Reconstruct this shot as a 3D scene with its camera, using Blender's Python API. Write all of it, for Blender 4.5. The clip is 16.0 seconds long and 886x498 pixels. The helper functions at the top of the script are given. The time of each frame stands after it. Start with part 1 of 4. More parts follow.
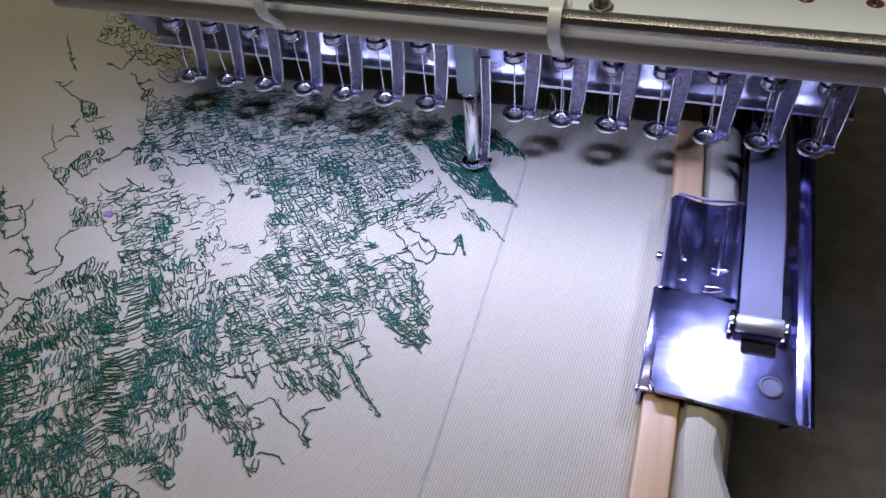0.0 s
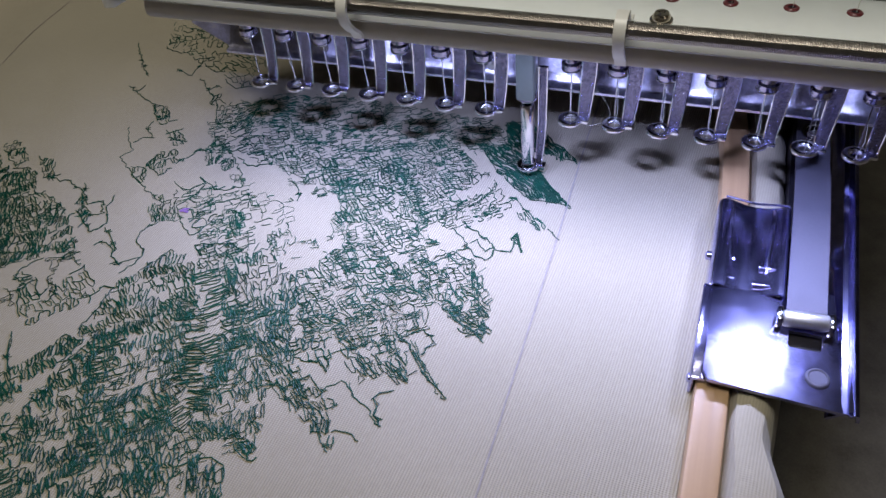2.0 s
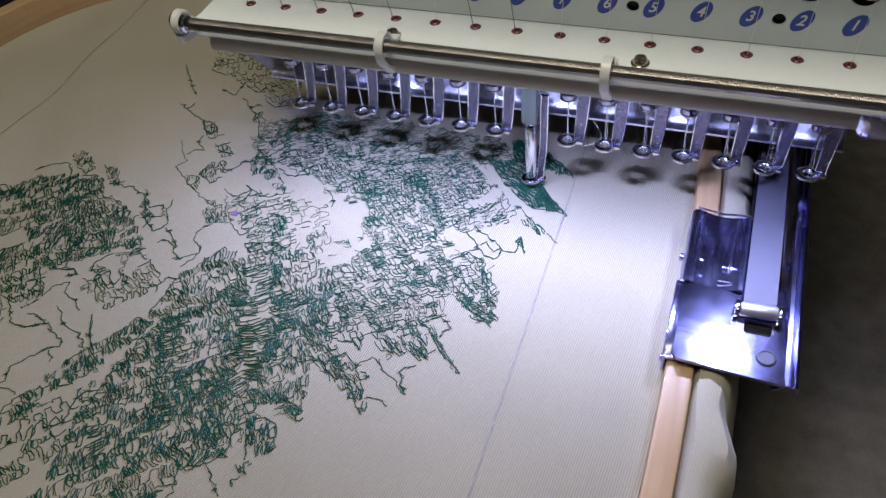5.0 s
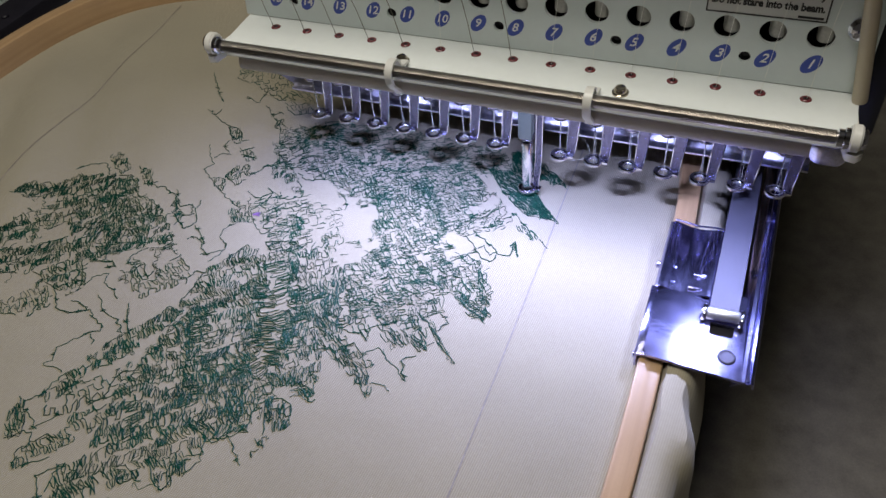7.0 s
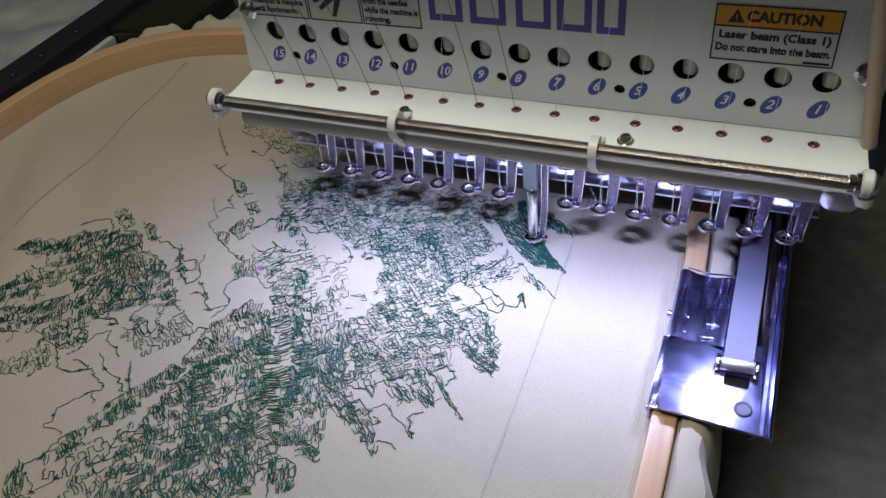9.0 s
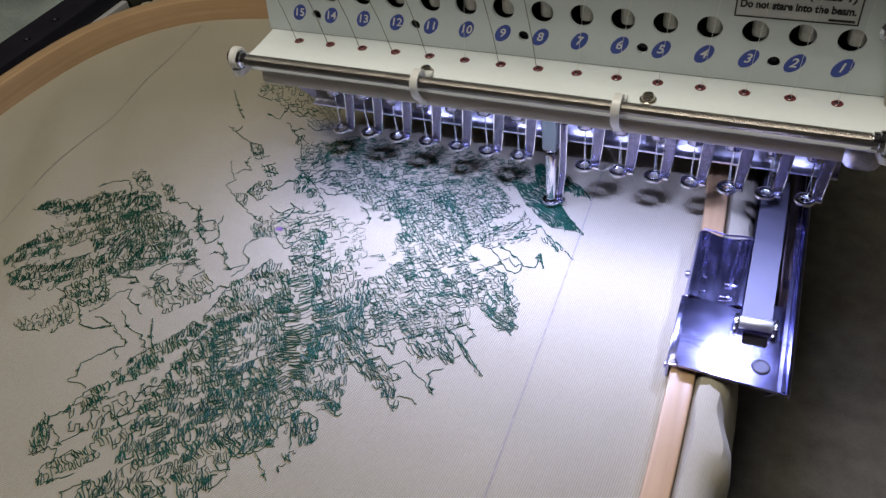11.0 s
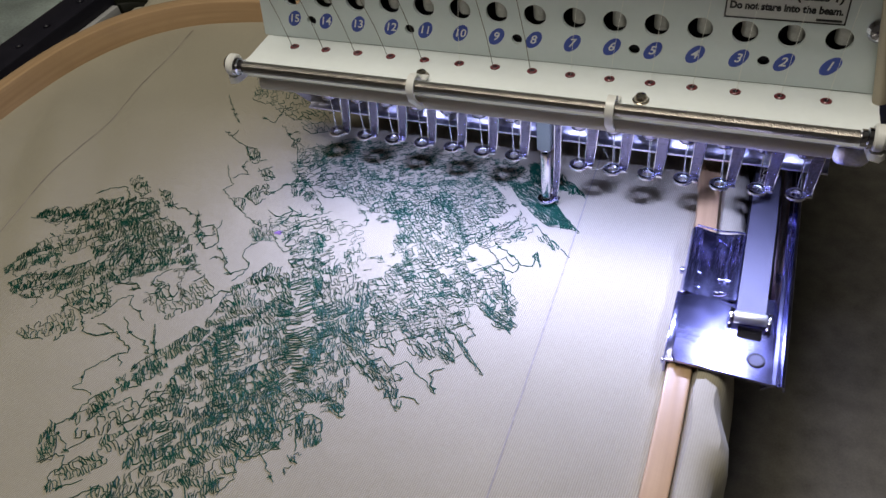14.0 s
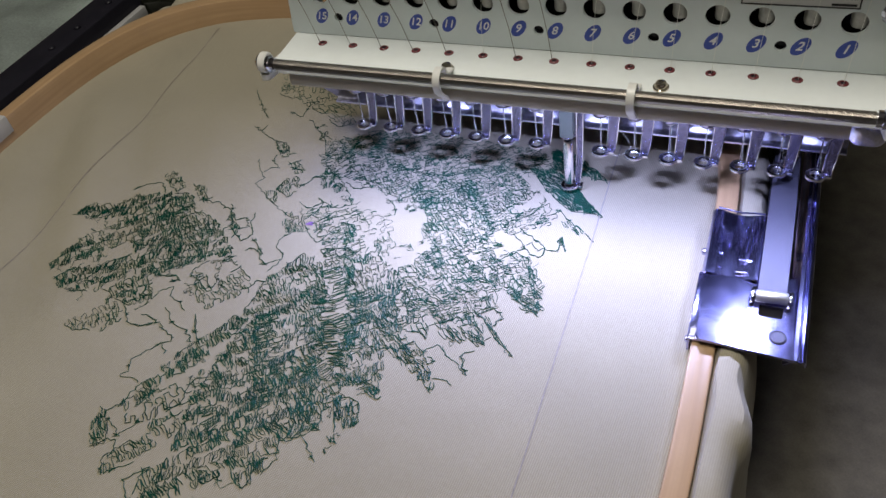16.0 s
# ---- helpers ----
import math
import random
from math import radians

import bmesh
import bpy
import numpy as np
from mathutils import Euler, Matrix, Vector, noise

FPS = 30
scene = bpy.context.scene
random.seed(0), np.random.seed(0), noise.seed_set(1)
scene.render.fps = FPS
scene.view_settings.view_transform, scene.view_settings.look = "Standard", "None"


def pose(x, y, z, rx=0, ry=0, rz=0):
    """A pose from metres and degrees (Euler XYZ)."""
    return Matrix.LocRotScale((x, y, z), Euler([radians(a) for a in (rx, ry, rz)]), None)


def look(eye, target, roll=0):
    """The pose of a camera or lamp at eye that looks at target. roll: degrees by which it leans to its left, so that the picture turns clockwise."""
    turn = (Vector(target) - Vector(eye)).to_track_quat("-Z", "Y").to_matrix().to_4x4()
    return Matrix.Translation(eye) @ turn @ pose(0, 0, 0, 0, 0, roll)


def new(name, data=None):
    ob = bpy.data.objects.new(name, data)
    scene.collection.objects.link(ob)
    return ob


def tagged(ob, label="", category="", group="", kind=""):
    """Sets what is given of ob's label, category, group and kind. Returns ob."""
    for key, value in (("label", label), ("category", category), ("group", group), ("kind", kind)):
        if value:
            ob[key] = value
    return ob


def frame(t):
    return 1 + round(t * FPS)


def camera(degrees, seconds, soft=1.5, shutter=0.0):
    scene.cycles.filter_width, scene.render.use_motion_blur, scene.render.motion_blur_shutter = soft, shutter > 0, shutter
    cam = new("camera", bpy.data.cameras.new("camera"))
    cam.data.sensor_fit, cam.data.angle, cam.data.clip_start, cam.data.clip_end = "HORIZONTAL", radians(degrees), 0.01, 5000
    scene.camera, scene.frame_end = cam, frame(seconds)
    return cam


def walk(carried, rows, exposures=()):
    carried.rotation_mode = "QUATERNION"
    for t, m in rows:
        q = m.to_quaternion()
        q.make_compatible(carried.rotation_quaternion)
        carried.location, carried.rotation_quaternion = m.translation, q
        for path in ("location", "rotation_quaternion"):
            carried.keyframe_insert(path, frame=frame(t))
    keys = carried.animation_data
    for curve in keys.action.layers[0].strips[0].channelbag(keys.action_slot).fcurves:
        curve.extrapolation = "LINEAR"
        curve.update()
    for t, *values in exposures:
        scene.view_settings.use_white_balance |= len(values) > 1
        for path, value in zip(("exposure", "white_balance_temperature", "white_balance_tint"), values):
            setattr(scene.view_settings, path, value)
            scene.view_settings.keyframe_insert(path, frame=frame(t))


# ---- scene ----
cam = camera(58.05, 16.0, soft=1.5)
# seconds, x, y, z, rx, ry, rz
ROWS = [
    (0, 0.07799, -0.25430, 0.21823, 44.084, 4.205, 16.804),
    (0.5, 0.08239, -0.26358, 0.21883, 44.707, 3.404, 16.946),
    (1, 0.06987, -0.25964, 0.21872, 44.651, 4.336, 16.347),
    (1.5, 0.06977, -0.27055, 0.22465, 45.150, 4.523, 17.382),
    (2, 0.07072, -0.27412, 0.22834, 45.031, 4.825, 18.672),
    (2.5, 0.07549, -0.28763, 0.23518, 45.939, 3.927, 19.798),
    (3, 0.07893, -0.29441, 0.23525, 46.732, 3.441, 19.854),
    (3.5, 0.07852, -0.29336, 0.24077, 46.132, 4.851, 19.352),
    (6, 0.09132, -0.33068, 0.28372, 45.155, 4.151, 20.208),
    (6.5, 0.09690, -0.33306, 0.29239, 44.380, 4.434, 21.124),
    (7, 0.10056, -0.33411, 0.29702, 45.155, 4.429, 21.170),
    (7.5, 0.10028, -0.33546, 0.29943, 47.015, 4.258, 21.126),
    (8, 0.09949, -0.32765, 0.29601, 48.139, 5.591, 20.752),
    (8.5, 0.09907, -0.32719, 0.29509, 48.550, 5.508, 20.806),
    (11, 0.09402, -0.33786, 0.29146, 46.782, 5.372, 21.389),
    (11.5, 0.09009, -0.33444, 0.28875, 46.307, 6.134, 21.015),
    (12, 0.08972, -0.33280, 0.28785, 45.901, 6.723, 20.691),
    (12.5, 0.09170, -0.33485, 0.28887, 45.593, 6.507, 20.563),
    (13, 0.09210, -0.33244, 0.29095, 45.958, 6.360, 20.211),
    (13.5, 0.09470, -0.33715, 0.29673, 46.168, 5.833, 20.181),
    (14, 0.09232, -0.34052, 0.29765, 46.309, 5.798, 20.188),
    (14.5, 0.09198, -0.33858, 0.29791, 45.899, 6.019, 20.422),
    (15, 0.09358, -0.34279, 0.29879, 45.634, 6.379, 20.786),
    (15.5, 0.09534, -0.34699, 0.30229, 45.507, 6.734, 20.868),
    (16, 0.09329, -0.35091, 0.30700, 45.486, 7.694, 20.419),
]
walk(cam, [(t, pose(x, y, z, rx, ry, rz)) for t, x, y, z, rx, ry, rz in ROWS], exposures=[(0.0, -0.22), (1.5, -0.17), (3.5, -0.13), (6.0, 0.04), (8.5, 0.08), (11.0, 0.13), (12.5, 0.17), (16.0, 0.14)])

# ---- world and light ----
MM = 0.001
world = bpy.data.worlds.new("room_air")
scene.world = world
world.use_nodes = True
world.node_tree.nodes["Background"].inputs[0].default_value = (0.9, 0.85, 0.75, 1)
world.node_tree.nodes["Background"].inputs[1].default_value = 0.0


def area_lamp(name, m, w, h, power, colour, spread=180):
    lamp = bpy.data.lights.new(name, "AREA")
    lamp.shape, lamp.size, lamp.size_y, lamp.energy, lamp.color = "RECTANGLE", w, h, power, colour
    lamp.spread = radians(spread)
    ob = new(name, lamp)
    ob.matrix_world = m
    return ob


# ceiling lamp of the room, warm, and the row of cold LED modules under the machine's head
area_lamp("ceiling_lamp", look((-0.06, -0.30, 1.20), (-0.01, -0.08, 0)), 0.5, 0.4, 8.8, (1.0, 0.955, 0.85))
LED_X = (-96, -43.5, 9, 61.5, 114)
for led_x, led_power in zip(LED_X, (0.176, 0.151, 0.147, 0.149, 0.145)):
    area_lamp("led_light", pose(led_x * MM, -0.040, 0.0838, -31, 0, 0), 0.014, 0.007, led_power, (0.48, 0.54, 1.0))


# ---- materials ----
def material(name, colour, rough=0.5, metal=0.0, vary=0.12, scale=60.0, fine=900.0, bump=0.05, bump_dist=0.0004, island=0.0, coat=0.0, spec=0.5):
    """A surface with stains at one scale, grain at a finer one, uneven gloss and a fine relief."""
    m = bpy.data.materials.new(name)
    m.use_nodes = True
    nt = m.node_tree
    b = nt.nodes["Principled BSDF"]
    b.inputs["Metallic"].default_value = metal
    b.inputs["Specular IOR Level"].default_value = spec
    b.inputs["Coat Weight"].default_value = coat
    pos = nt.nodes.new("ShaderNodeTexCoord")
    n1, n2 = nt.nodes.new("ShaderNodeTexNoise"), nt.nodes.new("ShaderNodeTexNoise")
    for n, s, d in ((n1, scale, 4), (n2, fine, 2)):
        n.inputs["Scale"].default_value, n.inputs["Detail"].default_value = s, d
        nt.links.new(pos.outputs["Object"], n.inputs["Vector"])
    add = nt.nodes.new("ShaderNodeMath")
    add.operation = "MULTIPLY_ADD"
    nt.links.new(n2.outputs["Fac"], add.inputs[0])
    add.inputs[1].default_value = 0.4
    nt.links.new(n1.outputs["Fac"], add.inputs[2])
    ramp = nt.nodes.new("ShaderNodeMapRange")
    nt.links.new(add.outputs[0], ramp.inputs["Value"])
    ramp.inputs["From Min"].default_value, ramp.inputs["From Max"].default_value = 0.4, 1.0
    ramp.inputs["To Min"].default_value, ramp.inputs["To Max"].default_value = 1 - vary, 1 + vary
    mix = nt.nodes.new("ShaderNodeMix")
    mix.data_type, mix.blend_type = "RGBA", "MULTIPLY"
    mix.inputs["Factor"].default_value = 1
    mix.inputs["A"].default_value = (*colour, 1)
    nt.links.new(ramp.outputs["Result"], mix.inputs["B"])
    out = mix.outputs["Result"]
    if island:
        geo, hsv = nt.nodes.new("ShaderNodeNewGeometry"), nt.nodes.new("ShaderNodeHueSaturation")
        mr = nt.nodes.new("ShaderNodeMapRange")
        nt.links.new(geo.outputs["Random Per Island"], mr.inputs["Value"])
        mr.inputs["To Min"].default_value, mr.inputs["To Max"].default_value = 1 - island, 1 + island
        nt.links.new(mr.outputs["Result"], hsv.inputs["Value"])
        nt.links.new(out, hsv.inputs["Color"])
        out = hsv.outputs["Color"]
    nt.links.new(out, b.inputs["Base Color"])
    r2 = nt.nodes.new("ShaderNodeMapRange")
    nt.links.new(n1.outputs["Fac"], r2.inputs["Value"])
    r2.inputs["To Min"].default_value, r2.inputs["To Max"].default_value = rough * 0.75, min(1, rough * 1.25)
    nt.links.new(r2.outputs["Result"], b.inputs["Roughness"])
    if bump:
        bn = nt.nodes.new("ShaderNodeBump")
        bn.inputs["Strength"].default_value, bn.inputs["Distance"].default_value = bump, bump_dist
        nt.links.new(n2.outputs["Fac"], bn.inputs["Height"])
        nt.links.new(bn.outputs["Normal"], b.inputs["Normal"])
    return m


def twill_material(name, colour, ribs=(0.87, 1.04), relief=0.6):
    """Cream cotton twill: fine ribs along the cloth, threads across, faint creases and shade of weave."""
    m = material(name, colour, rough=0.85, vary=0.10, scale=11, fine=500, bump=0.0, spec=0.2)
    nt = m.node_tree
    b = nt.nodes["Principled BSDF"]
    b.inputs["Sheen Weight"].default_value = 0.15
    pos = nt.nodes.new("ShaderNodeTexCoord")
    turn = nt.nodes.new("ShaderNodeMapping")
    turn.inputs["Rotation"].default_value = (0, 0, radians(4))
    nt.links.new(pos.outputs["Object"], turn.inputs["Vector"])
    wave, weft = nt.nodes.new("ShaderNodeTexWave"), nt.nodes.new("ShaderNodeTexWave")
    wave.bands_direction, weft.bands_direction = "X", "Y"
    for w, s, d in ((wave, 315.0, 0.5), (weft, 420.0, 1.5)):
        w.inputs["Scale"].default_value, w.inputs["Distortion"].default_value = s, d
        w.inputs["Detail"].default_value, w.inputs["Detail Scale"].default_value = 2, 0.5
        nt.links.new(turn.outputs["Vector"], w.inputs["Vector"])
    mul = nt.nodes.new("ShaderNodeMath")
    mul.operation = "MULTIPLY_ADD"
    nt.links.new(weft.outputs["Fac"], mul.inputs[0])
    mul.inputs[1].default_value = 0.35
    nt.links.new(wave.outputs["Fac"], mul.inputs[2])
    bn = nt.nodes.new("ShaderNodeBump")
    bn.inputs["Strength"].default_value, bn.inputs["Distance"].default_value = relief, 0.00018
    nt.links.new(mul.outputs[0], bn.inputs["Height"])
    # slight puckers of the cloth round the stitches
    pucker, soft_bump = nt.nodes.new("ShaderNodeTexNoise"), nt.nodes.new("ShaderNodeBump")
    pucker.inputs["Scale"].default_value, pucker.inputs["Detail"].default_value = 70.0, 3
    nt.links.new(pos.outputs["Object"], pucker.inputs["Vector"])
    soft_bump.inputs["Strength"].default_value, soft_bump.inputs["Distance"].default_value = 0.5, 0.0008
    nt.links.new(pucker.outputs["Fac"], soft_bump.inputs["Height"])
    nt.links.new(soft_bump.outputs["Normal"], bn.inputs["Normal"])
    nt.links.new(bn.outputs["Normal"], b.inputs["Normal"])
    old = b.inputs["Base Color"].links[0].from_socket
    rib = nt.nodes.new("ShaderNodeMapRange")
    nt.links.new(wave.outputs["Fac"], rib.inputs["Value"])
    rib.inputs["To Min"].default_value, rib.inputs["To Max"].default_value = ribs
    mix = nt.nodes.new("ShaderNodeMix")
    mix.data_type, mix.blend_type = "RGBA", "MULTIPLY"
    mix.inputs["Factor"].default_value = 1
    nt.links.new(old, mix.inputs["A"])
    nt.links.new(rib.outputs["Result"], mix.inputs["B"])
    nt.links.new(mix.outputs["Result"], b.inputs["Base Color"])
    return m


def wood_material(name, light, dark):
    m = material(name, light, rough=0.38, vary=0.1, scale=40, fine=600, bump=0.0, coat=0.25)
    nt = m.node_tree
    b = nt.nodes["Principled BSDF"]
    pos, stretch = nt.nodes.new("ShaderNodeUVMap"), nt.nodes.new("ShaderNodeMapping")
    stretch.inputs["Scale"].default_value = (6.0, 220.0, 220.0)
    grain = nt.nodes.new("ShaderNodeTexNoise")
    grain.inputs["Scale"].default_value, grain.inputs["Detail"].default_value = 1.0, 5
    nt.links.new(pos.outputs["UV"], stretch.inputs["Vector"])
    nt.links.new(stretch.outputs["Vector"], grain.inputs["Vector"])
    ramp = nt.nodes.new("ShaderNodeMapRange")
    ramp.inputs["From Min"].default_value, ramp.inputs["From Max"].default_value = 0.38, 0.68
    nt.links.new(grain.outputs["Fac"], ramp.inputs["Value"])
    mix = nt.nodes.new("ShaderNodeMix")
    mix.data_type = "RGBA"
    nt.links.new(ramp.outputs["Result"], mix.inputs["Factor"])
    old = b.inputs["Base Color"].links[0].from_socket
    nt.links.new(old, mix.inputs["A"])
    mix.inputs["B"].default_value = (*dark, 1)
    nt.links.new(mix.outputs["Result"], b.inputs["Base Color"])
    bn = nt.nodes.new("ShaderNodeBump")
    bn.inputs["Strength"].default_value, bn.inputs["Distance"].default_value = 0.25, 0.0003
    nt.links.new(grain.outputs["Fac"], bn.inputs["Height"])
    nt.links.new(bn.outputs["Normal"], b.inputs["Normal"])
    return m


CREAM = twill_material("cream_twill", (0.375, 0.338, 0.254), (0.81, 1.06), 0.8)
SLACK = twill_material("slack_cream_twill", (0.375, 0.338, 0.254), (0.92, 1.03), 0.25)
WOOD = wood_material("varnished_beech", (0.49, 0.322, 0.178), (0.41, 0.26, 0.137))
ENAMEL = material("white_enamel", (0.75, 0.82, 0.815), rough=0.18, vary=0.04, scale=25, fine=300, bump=0.03, coat=0.4)
# shelf copy of the enamel: glossier, and paler to carry the overhead light
SHELF_LIT = material("glossy_lit_white_enamel", (0.87, 0.905, 0.89), rough=0.14, vary=0.04, scale=25, fine=300, bump=0.03, coat=0.5)
SCREW = material("brassy_screw_steel", (0.44, 0.38, 0.30), rough=0.14, metal=1.0, vary=0.1, scale=200, bump=0.04)
WHITE_PLASTIC = material("white_plastic", (0.75, 0.74, 0.70), rough=0.35, vary=0.05, bump=0.05)
GREY_PLASTIC = material("grey_green_plastic", (0.11, 0.13, 0.12), rough=0.3, vary=0.08)
CHROME = material("chrome", (0.62, 0.62, 0.70), rough=0.07, metal=1.0, vary=0.06, scale=120, fine=1500, bump=0.06, bump_dist=0.0002)
# neutral chrome with the LEDs' blue reflection and haze put into its colour
CLIP_STEEL = material("polished_blue_cast_steel", (0.44, 0.44, 0.76), rough=0.15, metal=1.0, vary=0.3, scale=110, fine=420, bump=0.09, bump_dist=0.0004)
RING = material("bright_ring_chrome", (0.90, 0.89, 0.98), rough=0.10, metal=1.0, vary=0.06, scale=200, bump=0.03)
LEAF_STEEL = material("dull_spring_steel", (0.115, 0.113, 0.155), rough=0.62, metal=0.75, vary=0.1, scale=140, fine=1600, bump=0.12, bump_dist=0.0002)
ROLLER_STEEL = material("satin_roller_steel", (0.62, 0.62, 0.66), rough=0.42, metal=0.8, vary=0.1, scale=140, fine=1600, bump=0.08, bump_dist=0.0002)
CLAMP_STEEL = material("dark_clamp_chrome", (0.38, 0.36, 0.50), rough=0.12, metal=1.0, vary=0.1, scale=300, bump=0.04)
# wing, foot and plate steel: the LEDs' blue glow is put into the colours
WING_STEEL = material("led_bright_wing_steel", (0.66, 0.65, 0.90), rough=0.42, metal=0.9, vary=0.25, scale=260, fine=900, bump=0.4)
FOOT_STEEL = material("speckled_blue_foot_steel", (0.30, 0.29, 0.45), rough=0.15, metal=1.0, vary=0.6, scale=900, fine=1900, bump=0.9, bump_dist=0.0004)
PLATE_STEEL = material("led_bright_plate_steel", (0.74, 0.73, 0.92), rough=0.33, metal=1.0, vary=0.3, scale=260, fine=900, bump=0.5, bump_dist=0.0003)
DARK_STEEL = material("dark_steel_rod", (0.50, 0.47, 0.44), rough=0.36, metal=1.0, vary=0.08, scale=200, bump=0.05)
BLACK = material("black_enamel", (0.016, 0.015, 0.022), rough=0.45, vary=0.2, bump=0.08, spec=0.25)
APRON = material("taupe_enamel", (0.55, 0.505, 0.445), rough=0.4, vary=0.06, bump=0.03)
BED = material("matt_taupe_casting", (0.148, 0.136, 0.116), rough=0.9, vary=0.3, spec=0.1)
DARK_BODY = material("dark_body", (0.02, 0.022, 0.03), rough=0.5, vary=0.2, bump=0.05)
PIN = material("pale_inner_plastic", (0.40, 0.39, 0.36), rough=0.3, vary=0.4, scale=180)
GROMMET = material("red_brown_ceramic", (0.16, 0.025, 0.03), rough=0.3, vary=0.15)
BLUE = material("blue_print", (0.045, 0.085, 0.42), rough=0.4, vary=0.06, bump=0.0)
BRAND_BLUE = material("violet_blue_print", (0.10, 0.10, 0.42), rough=0.4, vary=0.06, bump=0.0)
PRINT_WHITE = material("white_print", (0.80, 0.80, 0.80), rough=0.45, vary=0.03, bump=0.0)
PRINT_BLACK = material("black_print", (0.02, 0.02, 0.022), rough=0.45, vary=0.1, bump=0.0)
PAPER = material("sticker_paper", (0.68, 0.68, 0.66), rough=0.4, vary=0.04, bump=0.0)
ORANGE = material("amber_print", (0.75, 0.36, 0.03), rough=0.4, vary=0.05, bump=0.0)
THREAD = material("green_rayon_thread", (0.0015, 0.047, 0.028), rough=0.38, vary=0.25, scale=400, fine=4000, bump=0.1, island=0.35, spec=0.3)
PENCIL = material("violet_marker", (0.26, 0.235, 0.22), rough=0.9, vary=0.25, scale=300, bump=0.0)
PENCIL_GREY = material("grey_pencil", (0.27, 0.24, 0.205), rough=0.9, vary=0.4, scale=120, bump=0.0)
MARK = material("violet_ink", (0.22, 0.12, 0.32), rough=0.9, vary=0.25, scale=300, bump=0.0)
BEIGE = material("beige_tube_plastic", (0.55, 0.47, 0.34), rough=0.4, vary=0.06, bump=0.03)
GREY_THREAD = material("grey_thread", (0.16, 0.15, 0.12), rough=0.6, vary=0.1, bump=0.0)
PALE_THREAD = material("pale_thread", (0.86, 0.86, 0.80), rough=0.6, vary=0.1, bump=0.0)
TABLE = material("brown_grey_laminate", (0.46, 0.41, 0.32), rough=0.6, vary=0.25, scale=6, fine=200, bump=0.05)
GREEN_CLOTH = material("pale_green_cloth", (0.82, 0.91, 0.87), rough=0.9, vary=0.32, scale=9, fine=300, bump=0.2, bump_dist=0.001)
ALU = material("brushed_aluminium", (0.62, 0.61, 0.60), rough=0.5, metal=0.25, vary=0.1)
OLIVE_PANEL = material("olive_black_panel", (0.016, 0.017, 0.011), rough=0.14, vary=0.3, scale=12, bump=0.03)
WALL = material("grey_wall_paint", (0.42, 0.40, 0.37), rough=0.8, vary=0.08, scale=3, fine=120, bump=0.05)
FLOOR = material("dark_floor", (0.10, 0.09, 0.08), rough=0.6, vary=0.2, scale=4, fine=90, bump=0.05)
CEIL = material("white_ceiling_paint", (0.7, 0.69, 0.66), rough=0.85, vary=0.05, scale=3, fine=120, bump=0.05)


# ---- builders (millimetres) ----
def V(x, y, z):
    return Vector((x * MM, y * MM, z * MM))


def box(bm, x0, x1, y0, y1, z0, z1, bevel=0.0, segments=2):
    made = bmesh.ops.create_cube(bm, size=1)
    bmesh.ops.transform(bm, verts=made["verts"], matrix=Matrix.Translation(V((x0 + x1) / 2, (y0 + y1) / 2, (z0 + z1) / 2)) @ Matrix.Diagonal(((x1 - x0) * MM, (y1 - y0) * MM, (z1 - z0) * MM, 1)))
    if bevel:
        edges = list({e for v in made["verts"] for e in v.link_edges})
        bmesh.ops.bevel(bm, geom=edges, offset=bevel * MM, segments=segments, affect="EDGES", profile=0.5)


def lathe(bm, profile, m=Matrix(), n=24, closed=False):
    """Turns a profile of (radius, height) round the z axis, in millimetres, and puts it at m."""
    rings = []
    for r, h in profile:
        if r <= 1e-6:
            rings.append([bm.verts.new(m @ V(0, 0, h))])
        else:
            rings.append([bm.verts.new(m @ V(r * math.cos(k * math.tau / n), r * math.sin(k * math.tau / n), h)) for k in range(n)])
    pairs = list(zip(rings, rings[1:])) + ([(rings[-1], rings[0])] if closed else [])
    for a, b in pairs:
        for k in range(n):
            j = (k + 1) % n
            if len(a) == 1 and len(b) > 1:
                bm.faces.new((a[0], b[j], b[k]))
            elif len(b) == 1 and len(a) > 1:
                bm.faces.new((a[k], a[j], b[0]))
            elif len(a) > 1:
                bm.faces.new((a[k], a[j], b[j], b[k]))
    for ring in (() if closed else (rings[0], rings[-1])):
        if len(ring) > 2:
            bm.faces.new(ring if ring is rings[-1] else ring[::-1])


def sweep(bm, points, radius, n=6, caps=True, flat=1.0):
    """A tube along points (Vectors in metres)."""
    prev, up = None, Vector((0, 0, 1))
    first = None
    for i, p in enumerate(points):
        d = (points[min(i + 1, len(points) - 1)] - points[max(i - 1, 0)])
        d = d.normalized() if d.length > 1e-9 else Vector((1, 0, 0))
        side = d.cross(up)
        side = side.normalized() if side.length > 1e-4 else Vector((1, 0, 0))
        nor = side.cross(d).normalized()
        ring = [bm.verts.new(p + side * (radius * math.cos(k * math.tau / n)) + nor * (radius * flat * math.sin(k * math.tau / n))) for k in range(n)]
        if prev:
            for k in range(n):
                bm.faces.new((prev[k], prev[(k + 1) % n], ring[(k + 1) % n], ring[k]))
        else:
            first = ring
        prev = ring
    if caps:
        bm.faces.new(first[::-1])
        bm.faces.new(prev)


